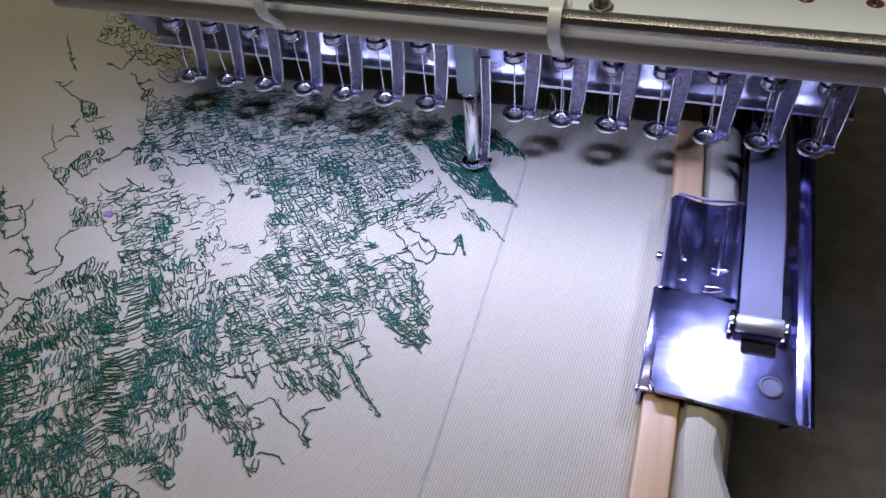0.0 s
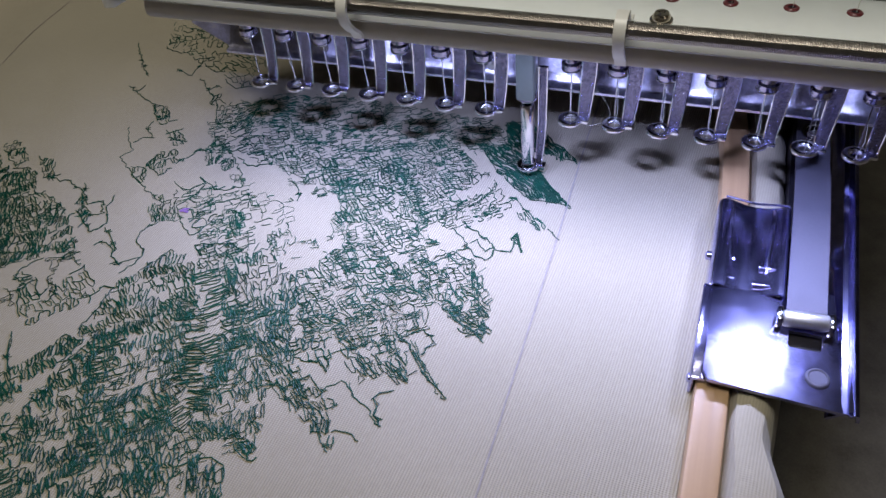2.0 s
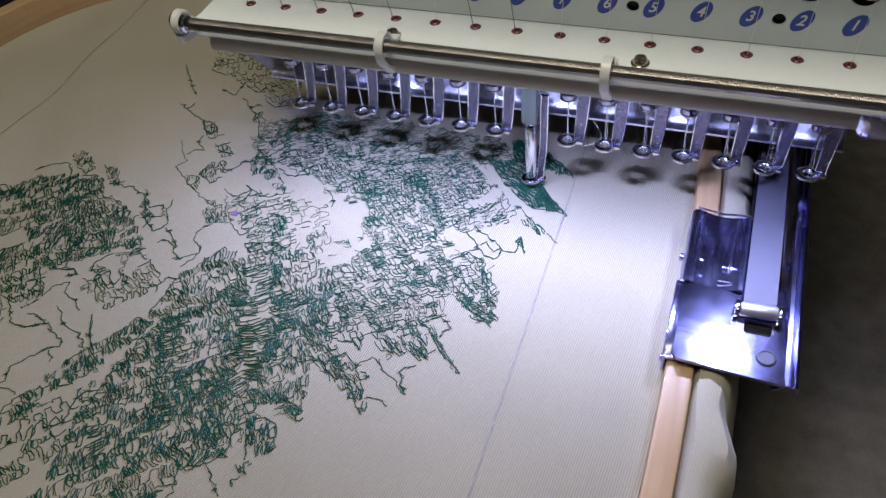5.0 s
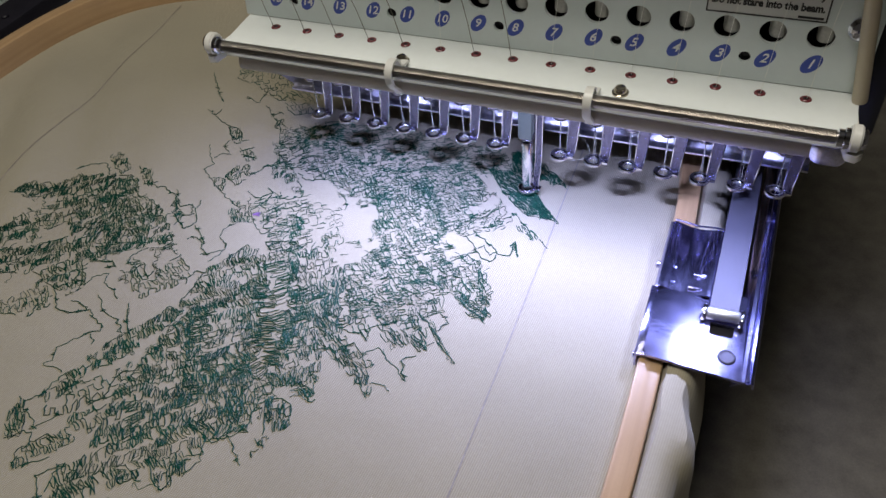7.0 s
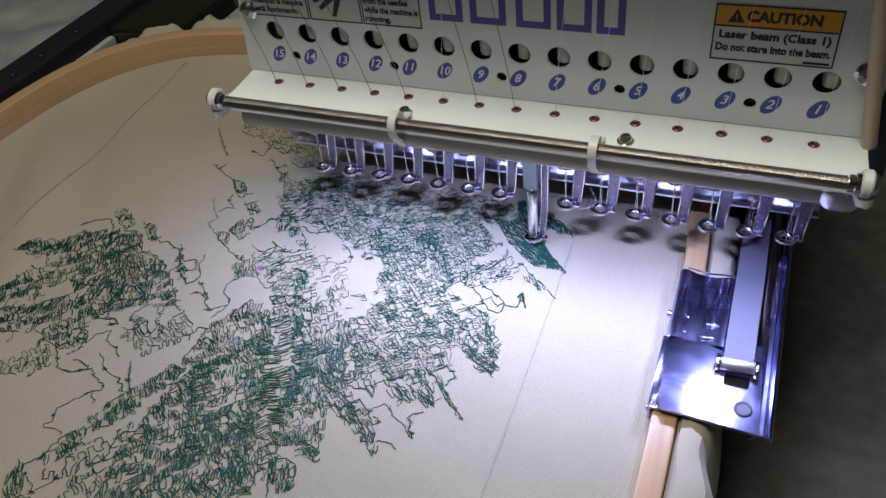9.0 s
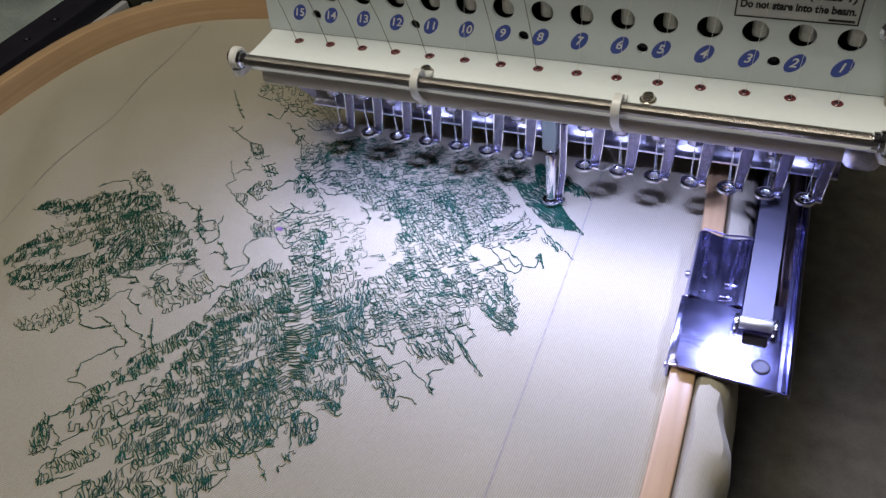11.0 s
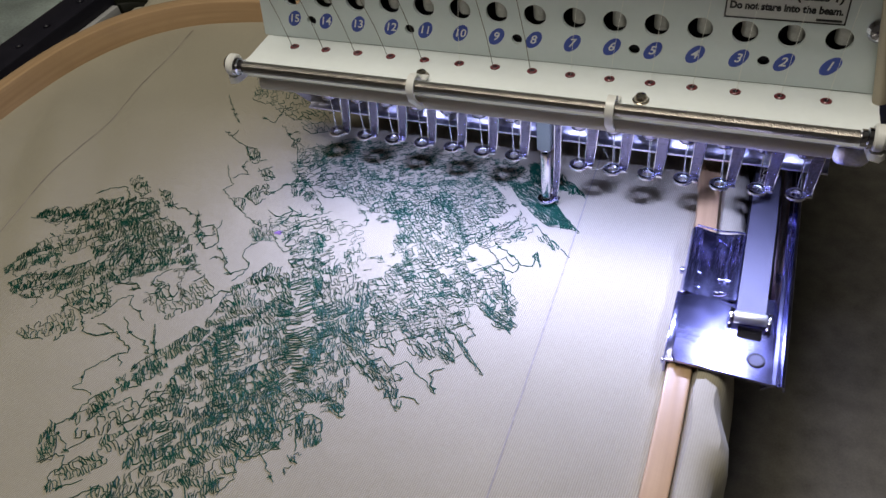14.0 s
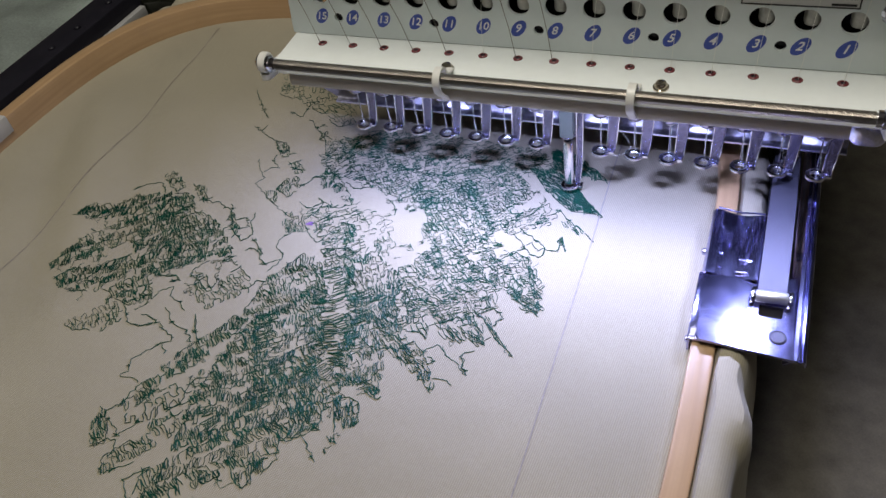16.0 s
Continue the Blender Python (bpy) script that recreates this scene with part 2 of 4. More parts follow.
def extrude_x(bm, section, x0, x1):
    """A prism along x with a (y, z) section, in millimetres."""
    a = [bm.verts.new(V(x0, y, z)) for y, z in section]
    b = [bm.verts.new(V(x1, y, z)) for y, z in section]
    k = len(section)
    for i in range(k):
        bm.faces.new((a[i], a[(i + 1) % k], b[(i + 1) % k], b[i]))
    bm.faces.new(a[::-1])
    bm.faces.new(b)


def bend_strip(bm, path, axis0, axis1, thick, along="x"):
    """A bent sheet: path of (u, z) points extruded from axis0 to axis1, with a thickness."""
    pts = [Vector((u, z)) for u, z in path]
    low = []
    for i, p in enumerate(pts):
        d = (pts[min(i + 1, len(pts) - 1)] - pts[max(i - 1, 0)]).normalized()
        low.append(p + Vector((d.y, -d.x)) * thick)
    loop = pts + low[::-1]
    put = (lambda a, p: V(a, p.x, p.y)) if along == "x" else (lambda a, p: V(p.x, a, p.y))
    a = [bm.verts.new(put(axis0, p)) for p in loop]
    b = [bm.verts.new(put(axis1, p)) for p in loop]
    k = len(loop)
    for i in range(k):
        bm.faces.new((a[i], a[(i + 1) % k], b[(i + 1) % k], b[i]))
    n = len(pts)
    for i in range(n - 1):
        bm.faces.new((a[i + 1], a[i], a[k - 1 - i], a[k - 2 - i]))
        bm.faces.new((b[i], b[i + 1], b[k - 2 - i], b[k - 1 - i]))


def finish(bm, smooth=True):
    bmesh.ops.recalc_face_normals(bm, faces=bm.faces)
    for f in bm.faces:
        f.smooth = smooth
    if smooth:
        for e in bm.edges:
            e.smooth = len(e.link_faces) == 2 and e.calc_face_angle(0) < radians(38)


def part(name, bm, mat, parent=None, label="", smooth=True):
    """Links a bmesh as one mesh object under a thing or a part."""
    finish(bm, smooth)
    me = bpy.data.meshes.new(name)
    bm.to_mesh(me)
    bm.free()
    me.materials.append(mat)
    ob = new(name, me)
    if parent:
        ob.parent = parent
    if label:
        ob["label"] = label
    return ob


def thing(name, label, category, group="", at=(0, 0, 0)):
    ob = new(name)
    ob.location = V(*at)
    ob.empty_display_size = 0.01
    return tagged(ob, label, category, group)


def outline_mesh(name, loops, depth):
    """A plate in the xy plane with holes: loops of (x, y) points in millimetres, thickened by depth."""
    cu = bpy.data.curves.new(name, "CURVE")
    cu.dimensions, cu.fill_mode, cu.extrude = "2D", "BOTH", depth * MM / 2
    for loop in loops:
        sp = cu.splines.new("POLY")
        sp.points.add(len(loop) - 1)
        for p, (x, y) in zip(sp.points, loop):
            p.co = (x * MM, y * MM, 0, 1)
        sp.use_cyclic_u = True
    ob = bpy.data.objects.new(name, cu)
    scene.collection.objects.link(ob)
    me = bpy.data.meshes.new_from_object(ob.evaluated_get(bpy.context.evaluated_depsgraph_get()))
    bpy.data.objects.remove(ob)
    bpy.data.curves.remove(cu)
    return me


def text_mesh(body, size, depth=0.05, bold=0.0, align="CENTER", width=0.0):
    cu = bpy.data.curves.new("text", "FONT")
    cu.body, cu.size, cu.extrude, cu.offset, cu.align_x, cu.align_y = body, size * MM, depth * MM, bold * MM, align, "CENTER"
    cu.resolution_u = 3
    ob = bpy.data.objects.new("text", cu)
    scene.collection.objects.link(ob)
    bpy.context.view_layer.update()
    me = bpy.data.meshes.new_from_object(ob.evaluated_get(bpy.context.evaluated_depsgraph_get()))
    bpy.data.objects.remove(ob)
    bpy.data.curves.remove(cu)
    if width:
        xs = [v.co.x for v in me.vertices]
        k = width * MM / (max(xs) - min(xs))
        for v in me.vertices:
            v.co.x *= k
    return me


def mesh_part(name, me, mat, parent, m, label=""):
    me.materials.clear()
    me.materials.append(mat)
    ob = new(name, me)
    ob.parent = parent
    ob.matrix_basis = m
    if label:
        ob["label"] = label
    return ob


def circle(x, y, r, n=28, ry=None, slant=0.0):
    ry = ry or r
    return [(x + r * math.cos(k * math.tau / n) + slant * ry * math.sin(k * math.tau / n), y + ry * math.sin(k * math.tau / n)) for k in range(n)]


def phillips_screw(bm, m, r=4.0, h=2.4):
    lathe(bm, [(0, h * 0.55), (r * 0.28, h * 0.55), (r * 0.34, h), (r * 0.75, h * 0.88), (r, h * 0.35), (r, 0)], m, 24)
    for k in range(2):
        made = bmesh.ops.create_cube(bm, size=1)
        bmesh.ops.transform(bm, verts=made["verts"], matrix=m @ pose(0, 0, h * 0.74 * MM, 0, 0, 45 + 90 * k) @ Matrix.Diagonal((r * 0.9 * MM, r * 0.16 * MM, h * 0.4 * MM, 1)))


# ---- the room ----
def slab(name, x0, x1, y0, y1, z0, z1, mat):
    bm = bmesh.new()
    box(bm, x0, x1, y0, y1, z0, z1)
    return tagged(part(name, bm, mat, smooth=False), kind="structure")


slab("floor", -2200, 1900, -2100, 2300, -1060, -1010, FLOOR)
slab("ceiling", -2200, 1900, -2100, 2300, 1650, 1700, CEIL)
slab("wall_west", -2300, -2200, -2100, 2300, -1010, 1650, WALL)
slab("wall_east", 1900, 2000, -2100, 2300, -1010, 1650, WALL)
slab("wall_south", -2200, 1900, -2200, -2100, -1010, 1650, WALL)
slab("wall_north", -2200, 1900, 2300, 2400, -1010, 1650, WALL)


def build_table():
    t = thing("machine_table", "dark brown-grey laminate table under the embroidery machine", "table", at=(-250, 150, -1010))
    bm = bmesh.new()
    box(bm, -850, 900, -650, 650, 800, 830, 3)
    part("tabletop", bm, TABLE, t)
    for sx in (-800, 850):
        for sy in (-600, 600):
            bm = bmesh.new()
            box(bm, sx - 25, sx + 25, sy - 25, sy + 25, 0, 799, 2)
            part("leg", bm, BLACK, t)
    return t


build_table()


# ---- the embroidery machine ----
# head axes: x along the needles, y away from the viewer; needle n stands at x = 18 (8 - n)
machine = thing("embroidery_machine", "white fifteen-needle embroidery machine head with chrome presser feet", "machine", at=(0, 0, 0))
PLATE_Y = -20.0


def needle_x(n):
    return 18.0 * (8 - n)


def build_head():
    # face plate with its large round holes and small black ones
    loops = [[(-147.5, 98.8), (-142, 150), (-142, 255), (146.5, 255), (146.5, 98.8)]]
    loops += [circle(needle_x(n) - 0.3, 121.9, 5.2) for n in range(1, 16)]
    loops += [circle(x, 109.3, 2.5, 20) for x in (-117.3, -63.3, -9.1, 44.9, 98.9)]
    plate = mesh_part("face_plate", outline_mesh("face_plate", loops, 1.6), ENAMEL, machine, pose(0, (PLATE_Y + 0.8) * MM, 0, 90, 0, 0), "white enamelled face plate with round holes")
    for x in (-117.3, -63.3, -9.1, 44.9, 98.9):
        bm = bmesh.new()
        lathe(bm, [(0, -5), (3.4, -5), (3.4, -2.2), (2.0, -2.0), (1.6, -3), (0, -3)], pose(x * MM, PLATE_Y * MM, 0.1093, 90, 0, 0), 20)
        part("plug", bm, BLACK, machine, "small black plug")
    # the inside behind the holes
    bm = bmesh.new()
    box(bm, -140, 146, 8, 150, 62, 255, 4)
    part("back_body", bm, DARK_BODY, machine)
    bm = bmesh.new()
    box(bm, -145.0, -142.5, -18, 7.5, 92, 254)
    box(bm, 143.5, 146.0, -18, 7.5, 92, 254)
    box(bm, -142, 143, -18, 7.5, 251, 254)
    part("side_walls", bm, ENAMEL, machine)
    bm = bmesh.new()
    box(bm, 148, 158, -8, 150, 70, 255, 2)
    part("side_cover", bm, DARK_BODY, machine, "dark side cover")
    bm = bmesh.new()
    box(bm, -110, 110, 151, 620, 70, 330, 18, 4)
    part("arm", bm, ENAMEL, machine)
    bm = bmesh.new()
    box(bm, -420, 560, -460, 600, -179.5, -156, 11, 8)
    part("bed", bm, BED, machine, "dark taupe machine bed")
    bm = bmesh.new()
    box(bm, -100, 100, 601, 660, -179.5, 300, 6, 2)
    part("column", bm, ENAMEL, machine)
    for n in range(1, 16):
        bm = bmesh.new()
        x = needle_x(n) + 1.6
        lathe(bm, [(0, -13.5), (3.2, -13.5), (3.6, -12.5), (3.6, 8), (3.2, 9), (0, 9)], pose(x * MM, -15.6 * MM, 0.1325, 0, 0, 0), 14)
        part("guide_pin", bm, PIN, machine)
    # unseen hood, added to keep lamp light off the top of the face plate
    bm = bmesh.new()
    extrude_x(bm, [(-20.4, 204), (-44, 200), (-48, 204), (-48, 262), (-44, 266), (-20.4, 266)], -142, 150)
    part("shade_hood", bm, ENAMEL, machine, "unseen white hood added to shade the face plate")
    # shelf, with lips at both ends and a rounded front over the apron
    bm = bmesh.new()
    extrude_x(bm, [(-19.6, 98.4), (-19.6, 95.7), (-47, 93.5), (-50.5, 92.5), (-52, 94), (-51.2, 96.2), (-48, 96.9)], -146, 146)
    part("shelf", bm, SHELF_LIT, machine, "white enamelled thread shelf")
    bm = bmesh.new()
    extrude_x(bm, [(-47.0, 93.4), (-50.4, 92.3), (-51.5, 90), (-51.5, 87.5), (-50.5, 86), (-47.5, 85.6), (-46.5, 86.5), (-46.5, 92)], -136, 131)
    part("apron", bm, APRON, machine, "taupe apron under the shelf")
    # LED modules under the shelf
    bm = bmesh.new()
    box(bm, -134, 130, -46, -33, 85.5, 92.5, 0.6)
    part("led_rail", bm, WHITE_PLASTIC, machine)
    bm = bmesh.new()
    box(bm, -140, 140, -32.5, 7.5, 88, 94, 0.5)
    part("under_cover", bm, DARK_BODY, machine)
    # grommets on the shelf
    for n in range(1, 16):
        bm = bmesh.new()
        lathe(bm, [(1.1, 0.2), (1.3, 0.5), (1.9, 0.5), (2.4, 0.1), (2.4, -0.6)], pose(needle_x(n) * MM, -27.6 * MM, 98.0 * MM, -3, 0, 0), 20)
        eyelet = part("eyelet", bm, GROMMET, machine, "red-brown ceramic thread eyelet")
        # solid black disc in place of the shade inside the open bore
        bm = bmesh.new()
        lathe(bm, [(0, 0.24), (1.2, 0.24), (1.2, -0.1)], pose(needle_x(n) * MM, -27.6 * MM, 98.0 * MM, -3, 0, 0), 14)
        part("bore_shade", bm, BLACK, eyelet, "black disc that stands for the shade in the eyelet bore")
    # number badges
    badge = outline_mesh("number_badge", [circle(0, 0, 3.5, 28, 4.4, 0.42)], 0.12)
    for n in range(1, 16):
        b = mesh_part("number_badge", badge, BLUE, machine, pose(needle_x(n) * MM - 0.0010, (PLATE_Y - 0.07) * MM, 0.1097, 90, 0, 0), "blue oval needle number badge")
        numeral = text_mesh(str(n), 6.0, 0.04, 0.08)
        for v in numeral.vertices:
            v.co.x += 0.30 * v.co.y
        mesh_part("numeral", numeral, PRINT_WHITE, b, pose(0, 0, 0.00012))
    # tension rod with its coil, end caps with ears, and hooks
    bm = bmesh.new()
    lathe(bm, [(2.0, -141), (2.0, 141)], pose(0, -56.5 * MM, 102.0 * MM, 0, 90, 0), 16)
    rod = part("rod", bm, DARK_STEEL, machine, "thin steel rod in a close coil spring")
    bm = bmesh.new()
    turns, pitch = 445, 0.62
    sweep(bm, [V(-138 + pitch * k / 10, -56.5 + 2.6 * math.cos(k * math.tau / 10), 102 + 2.6 * math.sin(k * math.tau / 10)) for k in range(turns * 10 + 1)], 0.30 * MM, 4)
    part("coil_spring", bm, DARK_STEEL, rod, "close-wound grey steel coil spring")
    for s in (-1, 1):
        bm = bmesh.new()
        lathe(bm, [(0, -2.2), (4.6, -2.2), (5.4, -1.4), (5.4, 1.4), (4.6, 2.2), (0, 2.2)], pose(s * 144.5 * MM, -55.5 * MM, 102.0 * MM, 0, 90, 0), 28)
        cap = part("end_cap", bm, WHITE_PLASTIC, machine, "white plastic rod end cap")
        # flared bracket between shelf corner and cap
        plan = [(141.0, -30), (146.2, -30), (146.6, -38), (147.4, -44), (148.6, -50), (148.6, -57), (146.4, -60), (142.6, -59), (141.4, -53), (141.0, -48)]
        mesh_part("bracket", outline_mesh("bracket", [[(s * x, y) for x, y in plan]], 3.4), WHITE_PLASTIC, cap, pose(0, 0, 95.2 * MM), "white flared bracket")
        bm = bmesh.new()
        phillips_screw(bm, pose(s * 146.6 * MM, -55.5 * MM, 102.0 * MM, 0, s * 90, 0), 4.4, 2.2)
        part("cap_screw", bm, CHROME, cap, "chrome screw")
        bm = bmesh.new()
        lathe(bm, [(2.2, 0), (4.2, 0), (4.2, 1.6), (3.4, 2.0), (3.4, 4.0), (2.2, 4.0)], pose(s * 142.2 * MM, -56.5 * MM, 102 * MM, 0, -s * 90, 0), 20, closed=True)
        part("washer", bm, CHROME, cap, "chrome washer")
    for x, sx in ((-47.5, -50.2), (42.5, 52.4)):
        bm = bmesh.new()
        arc = [(-43, 98.6), (-48.5, 99.4), (-51.5, 101.5)] + [(-56.5 + 4.6 * math.cos(radians(a)), 102 + 4.6 * math.sin(radians(a))) for a in range(25, 205, 15)] + [(-60.0, 97.5), (-57.2, 94.0), (-53.8, 91.0), (-52.2, 88.0)]
        bend_strip(bm, arc, x - 1.8, x + 1.8, 1.2)
        hook = part("rod_hook", bm, WHITE_PLASTIC, machine, "white plastic hook over the rod")
        bm = bmesh.new()
        m = pose(sx * MM, -41.0 * MM, 97.2 * MM, 3, 0, 0)
        lathe(bm, [(0, 0), (3.6, 0), (3.6, 0.7), (3.3, 0.9), (0, 0.9)], m, 24)
        phillips_screw(bm, m @ pose(0, 0, 0.0009), 2.9, 2.4)
        part("shelf_screw", bm, SCREW, hook, "brassy steel cross-head screw with washer")
    # screws on the plate
    for x, z, r in ((-138.5, 132.0, 4.6), (139.5, 127.5, 5.2)):
        bm = bmesh.new()
        phillips_screw(bm, pose(x * MM, PLATE_Y * MM, z * MM, 90, 0, 0), r, 2.6)
        part("plate_screw", bm, CHROME, machine, "chrome cross-head screw")
    for z in (104, 117, 132):
        bm = bmesh.new()
        lathe(bm, [(0, 3.0), (2.4, 2.8), (3.0, 2.0), (3.0, 0), (4.2, 0), (4.2, -0.8)], pose(158 * MM, -2 * MM, z * MM, 0, 90, 0), 18)
        part("side_bolt", bm, CHROME, machine, "chrome bolt")
    bm = bmesh.new()
    lathe(bm, [(0, -1), (2.9, -1), (3.0, 0), (3.0, 150), (0, 150)], pose(146.0 * MM, -24.5 * MM, 99.5 * MM, 3, -9, 0), 20)
    part("beige_tube", bm, BEIGE, machine, "upright beige plastic tube")
    # presser plate behind the feet: folded sheet with a lip below
    bm = bmesh.new()
    prof = [(33.0, 72), (12.0, 40), (10.6, 37), (8.5, 35.4), (5.5, 35.0)]
    bend_strip(bm, prof, -150, 139, 1.2)
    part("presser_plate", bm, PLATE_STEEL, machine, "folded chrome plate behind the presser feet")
    bm = bmesh.new()
    sheet = [(-150, 36), (-172, 43.5), (-172, 47), (-150, 64)]
    a = [bm.verts.new(V(x, 9.6 + (z - 36) * 0.65, z)) for x, z in sheet]
    b = [bm.verts.new(V(x, 10.8 + (z - 36) * 0.65, z)) for x, z in sheet]
    for i in range(4):
        bm.faces.new((a[i], a[(i + 1) % 4], b[(i + 1) % 4], b[i]))
    bm.faces.new(a), bm.faces.new(b[::-1])
    part("plate_wing", bm, WING_STEEL, machine, "pointed chrome end of the presser plate")
    bm = bmesh.new()
    box(bm, 131.5, 146.5, -46, -16, 77.5, 91, 5, 4)
    part("end_lens", bm, PLATE_STEEL, machine, "rounded bright steel end piece")
    for x in (-140, -100, -20, 60, 132):
        bm = bmesh.new()
        lathe(bm, [(0, 1.4), (1.6, 1.2), (2.2, 0.6), (2.2, 0)], pose(x * MM, 10.7 * MM, 40.5 * MM, 90, 0, 0), 14)
        part("plate_rivet", bm, DARK_STEEL, machine, "small screw")


FOOT_Y = -6.5


def build_foot(x, drop):
    """One presser foot with its needle and needle clamp."""
    z = 30.0 - drop
    bm = bmesh.new()
    m = pose(x * MM, FOOT_Y * MM, (z - 1.2) * MM)
    # tab, step and upright strip, which widens upwards
    secs = [(z + 0.4, 3.0, 7.3, 2.0), (z + 3, 3.0, 7.6, 2.8), (z + 9, 3.2, 8.2, 3.6), (z + 20, 3.5, 9.0, 4.6), (z + 48, 3.8, 9.6, 5.0)]
    if drop:
        secs = [(zz, xa, xa + 0.62 * (xb - xa), yy) for zz, xa, xb, yy in secs]
    prev = None
    for zz, xa, xb, yy in secs:
        ring = [bm.verts.new(V(x + px, FOOT_Y + yy + py, zz)) for px, py in ((xa, -0.1), (xa + 0.7, -0.8), (xb - 0.7, -0.8), (xb, -0.1), (xb, 0.7), (xa, 0.7))]
        if prev:
            for k in range(6):
                bm.faces.new((prev[k], prev[(k + 1) % 6], ring[(k + 1) % 6], ring[k]))
        else:
            bm.faces.new(ring[::-1])
        prev = ring
    bm.faces.new(prev)
    foot = part("presser_foot", bm, FOOT_STEEL, machine, "chrome presser foot with a ring end")
    bm = bmesh.new()
    box(bm, x + 3.6, x + 7.6, FOOT_Y - 1.4, FOOT_Y + 2.9, z - 0.7, z + 1.0, 0.5)
    part("foot_tab", bm, RING, foot, "bright chrome tab")
    for side in (1, 2):
        bm = bmesh.new()
        sweep(bm, [V(x + sec[side], FOOT_Y + sec[3] - 0.35, sec[0]) for sec in secs], 0.36 * MM, 6)
        part("strip_edge", bm, RING, foot, "bright rounded edge")
    bm = bmesh.new()
    lathe(bm, [(2.0, 0.5), (2.4, 0), (4.3, 0), (5.0, 0.6), (5.1, 1.3), (4.7, 2.0), (3.7, 2.3), (2.7, 2.0), (2.1, 1.2)], m, 28, closed=True)
    part("foot_ring", bm, RING, foot, "bright chrome ring")
    bm = bmesh.new()
    zc = 54.0 - drop * 0.60
    m = pose(x * MM, FOOT_Y * MM, zc * MM)
    lathe(bm, [(0, -1.5), (1.2, -1.5), (1.6, 0), (3.6, 0.4), (4.0, 1.4), (4.0, 3.4), (3.2, 4.2), (3.0, 9), (2.7, 10), (2.7, 85 - zc), (0, 85 - zc)], m, 20)
    clamp = part("needle_clamp", bm, CLAMP_STEEL, machine, "dark chrome needle clamp")
    bm = bmesh.new()
    lathe(bm, [(3.7 + 0.45 * math.cos(k * math.tau / 8), 0.7 + 0.45 * math.sin(k * math.tau / 8)) for k in range(8)], m, 24, closed=True)
    part("clamp_ring", bm, RING, clamp, "bright chrome ring")
    bm = bmesh.new()
    lathe(bm, [(0, z + 0.6 - zc), (0.16, z + 3 - zc), (0.24, z + 6 - zc), (0.26, 0), (0, 0)], m, 8)
    part("needle", bm, CHROME, clamp)
    if drop:
        bm = bmesh.new()
        box(bm, x - 3.7, x + 3.7, FOOT_Y - 4.2, FOOT_Y + 3.5, zc + 1.6, zc + 30, 0.8)
        part("clamp_block", bm, GREY_PLASTIC, clamp, "pale needle clamp block")
        bm = bmesh.new()
        lathe(bm, [(1.8, z + 1.4 - zc), (2.7, z + 2 - zc), (2.9, z + 8 - zc), (2.9, -3.0), (2.4, -2.2), (1.8, -2.2)], m, 20, closed=True)
        part("foot_sleeve", bm, RING, clamp, "chrome sleeve above the foot")
    return clamp


build_head()
for n in range(1, 16):
    build_foot(needle_x(n), 27.4 if n == 8 else 0.0)


def on_plate(x, z, lift=0.1):
    return pose((x - 1.6) * MM, (PLATE_Y - lift) * MM, (z - 2.5) * MM, 90, 0, 0)


def plate_rect(name, x0, x1, z0, z1, mat, parent, lift, label="", frame_w=0.0):
    loops = [[(x0, z0), (x1, z0), (x1, z1), (x0, z1)]]
    if frame_w:
        w = frame_w
        loops.append([(x0 + w, z0 + w), (x1 - w, z0 + w), (x1 - w, z1 - w), (x0 + w, z1 - w)])
    return mesh_part(name, outline_mesh(name, loops, 0.06), mat, parent, on_plate(0, 0, lift) if parent is machine else pose(0, 0, lift * MM), label)


def on_label(x, z, lift):
    return pose(x * MM, z * MM, lift * MM)


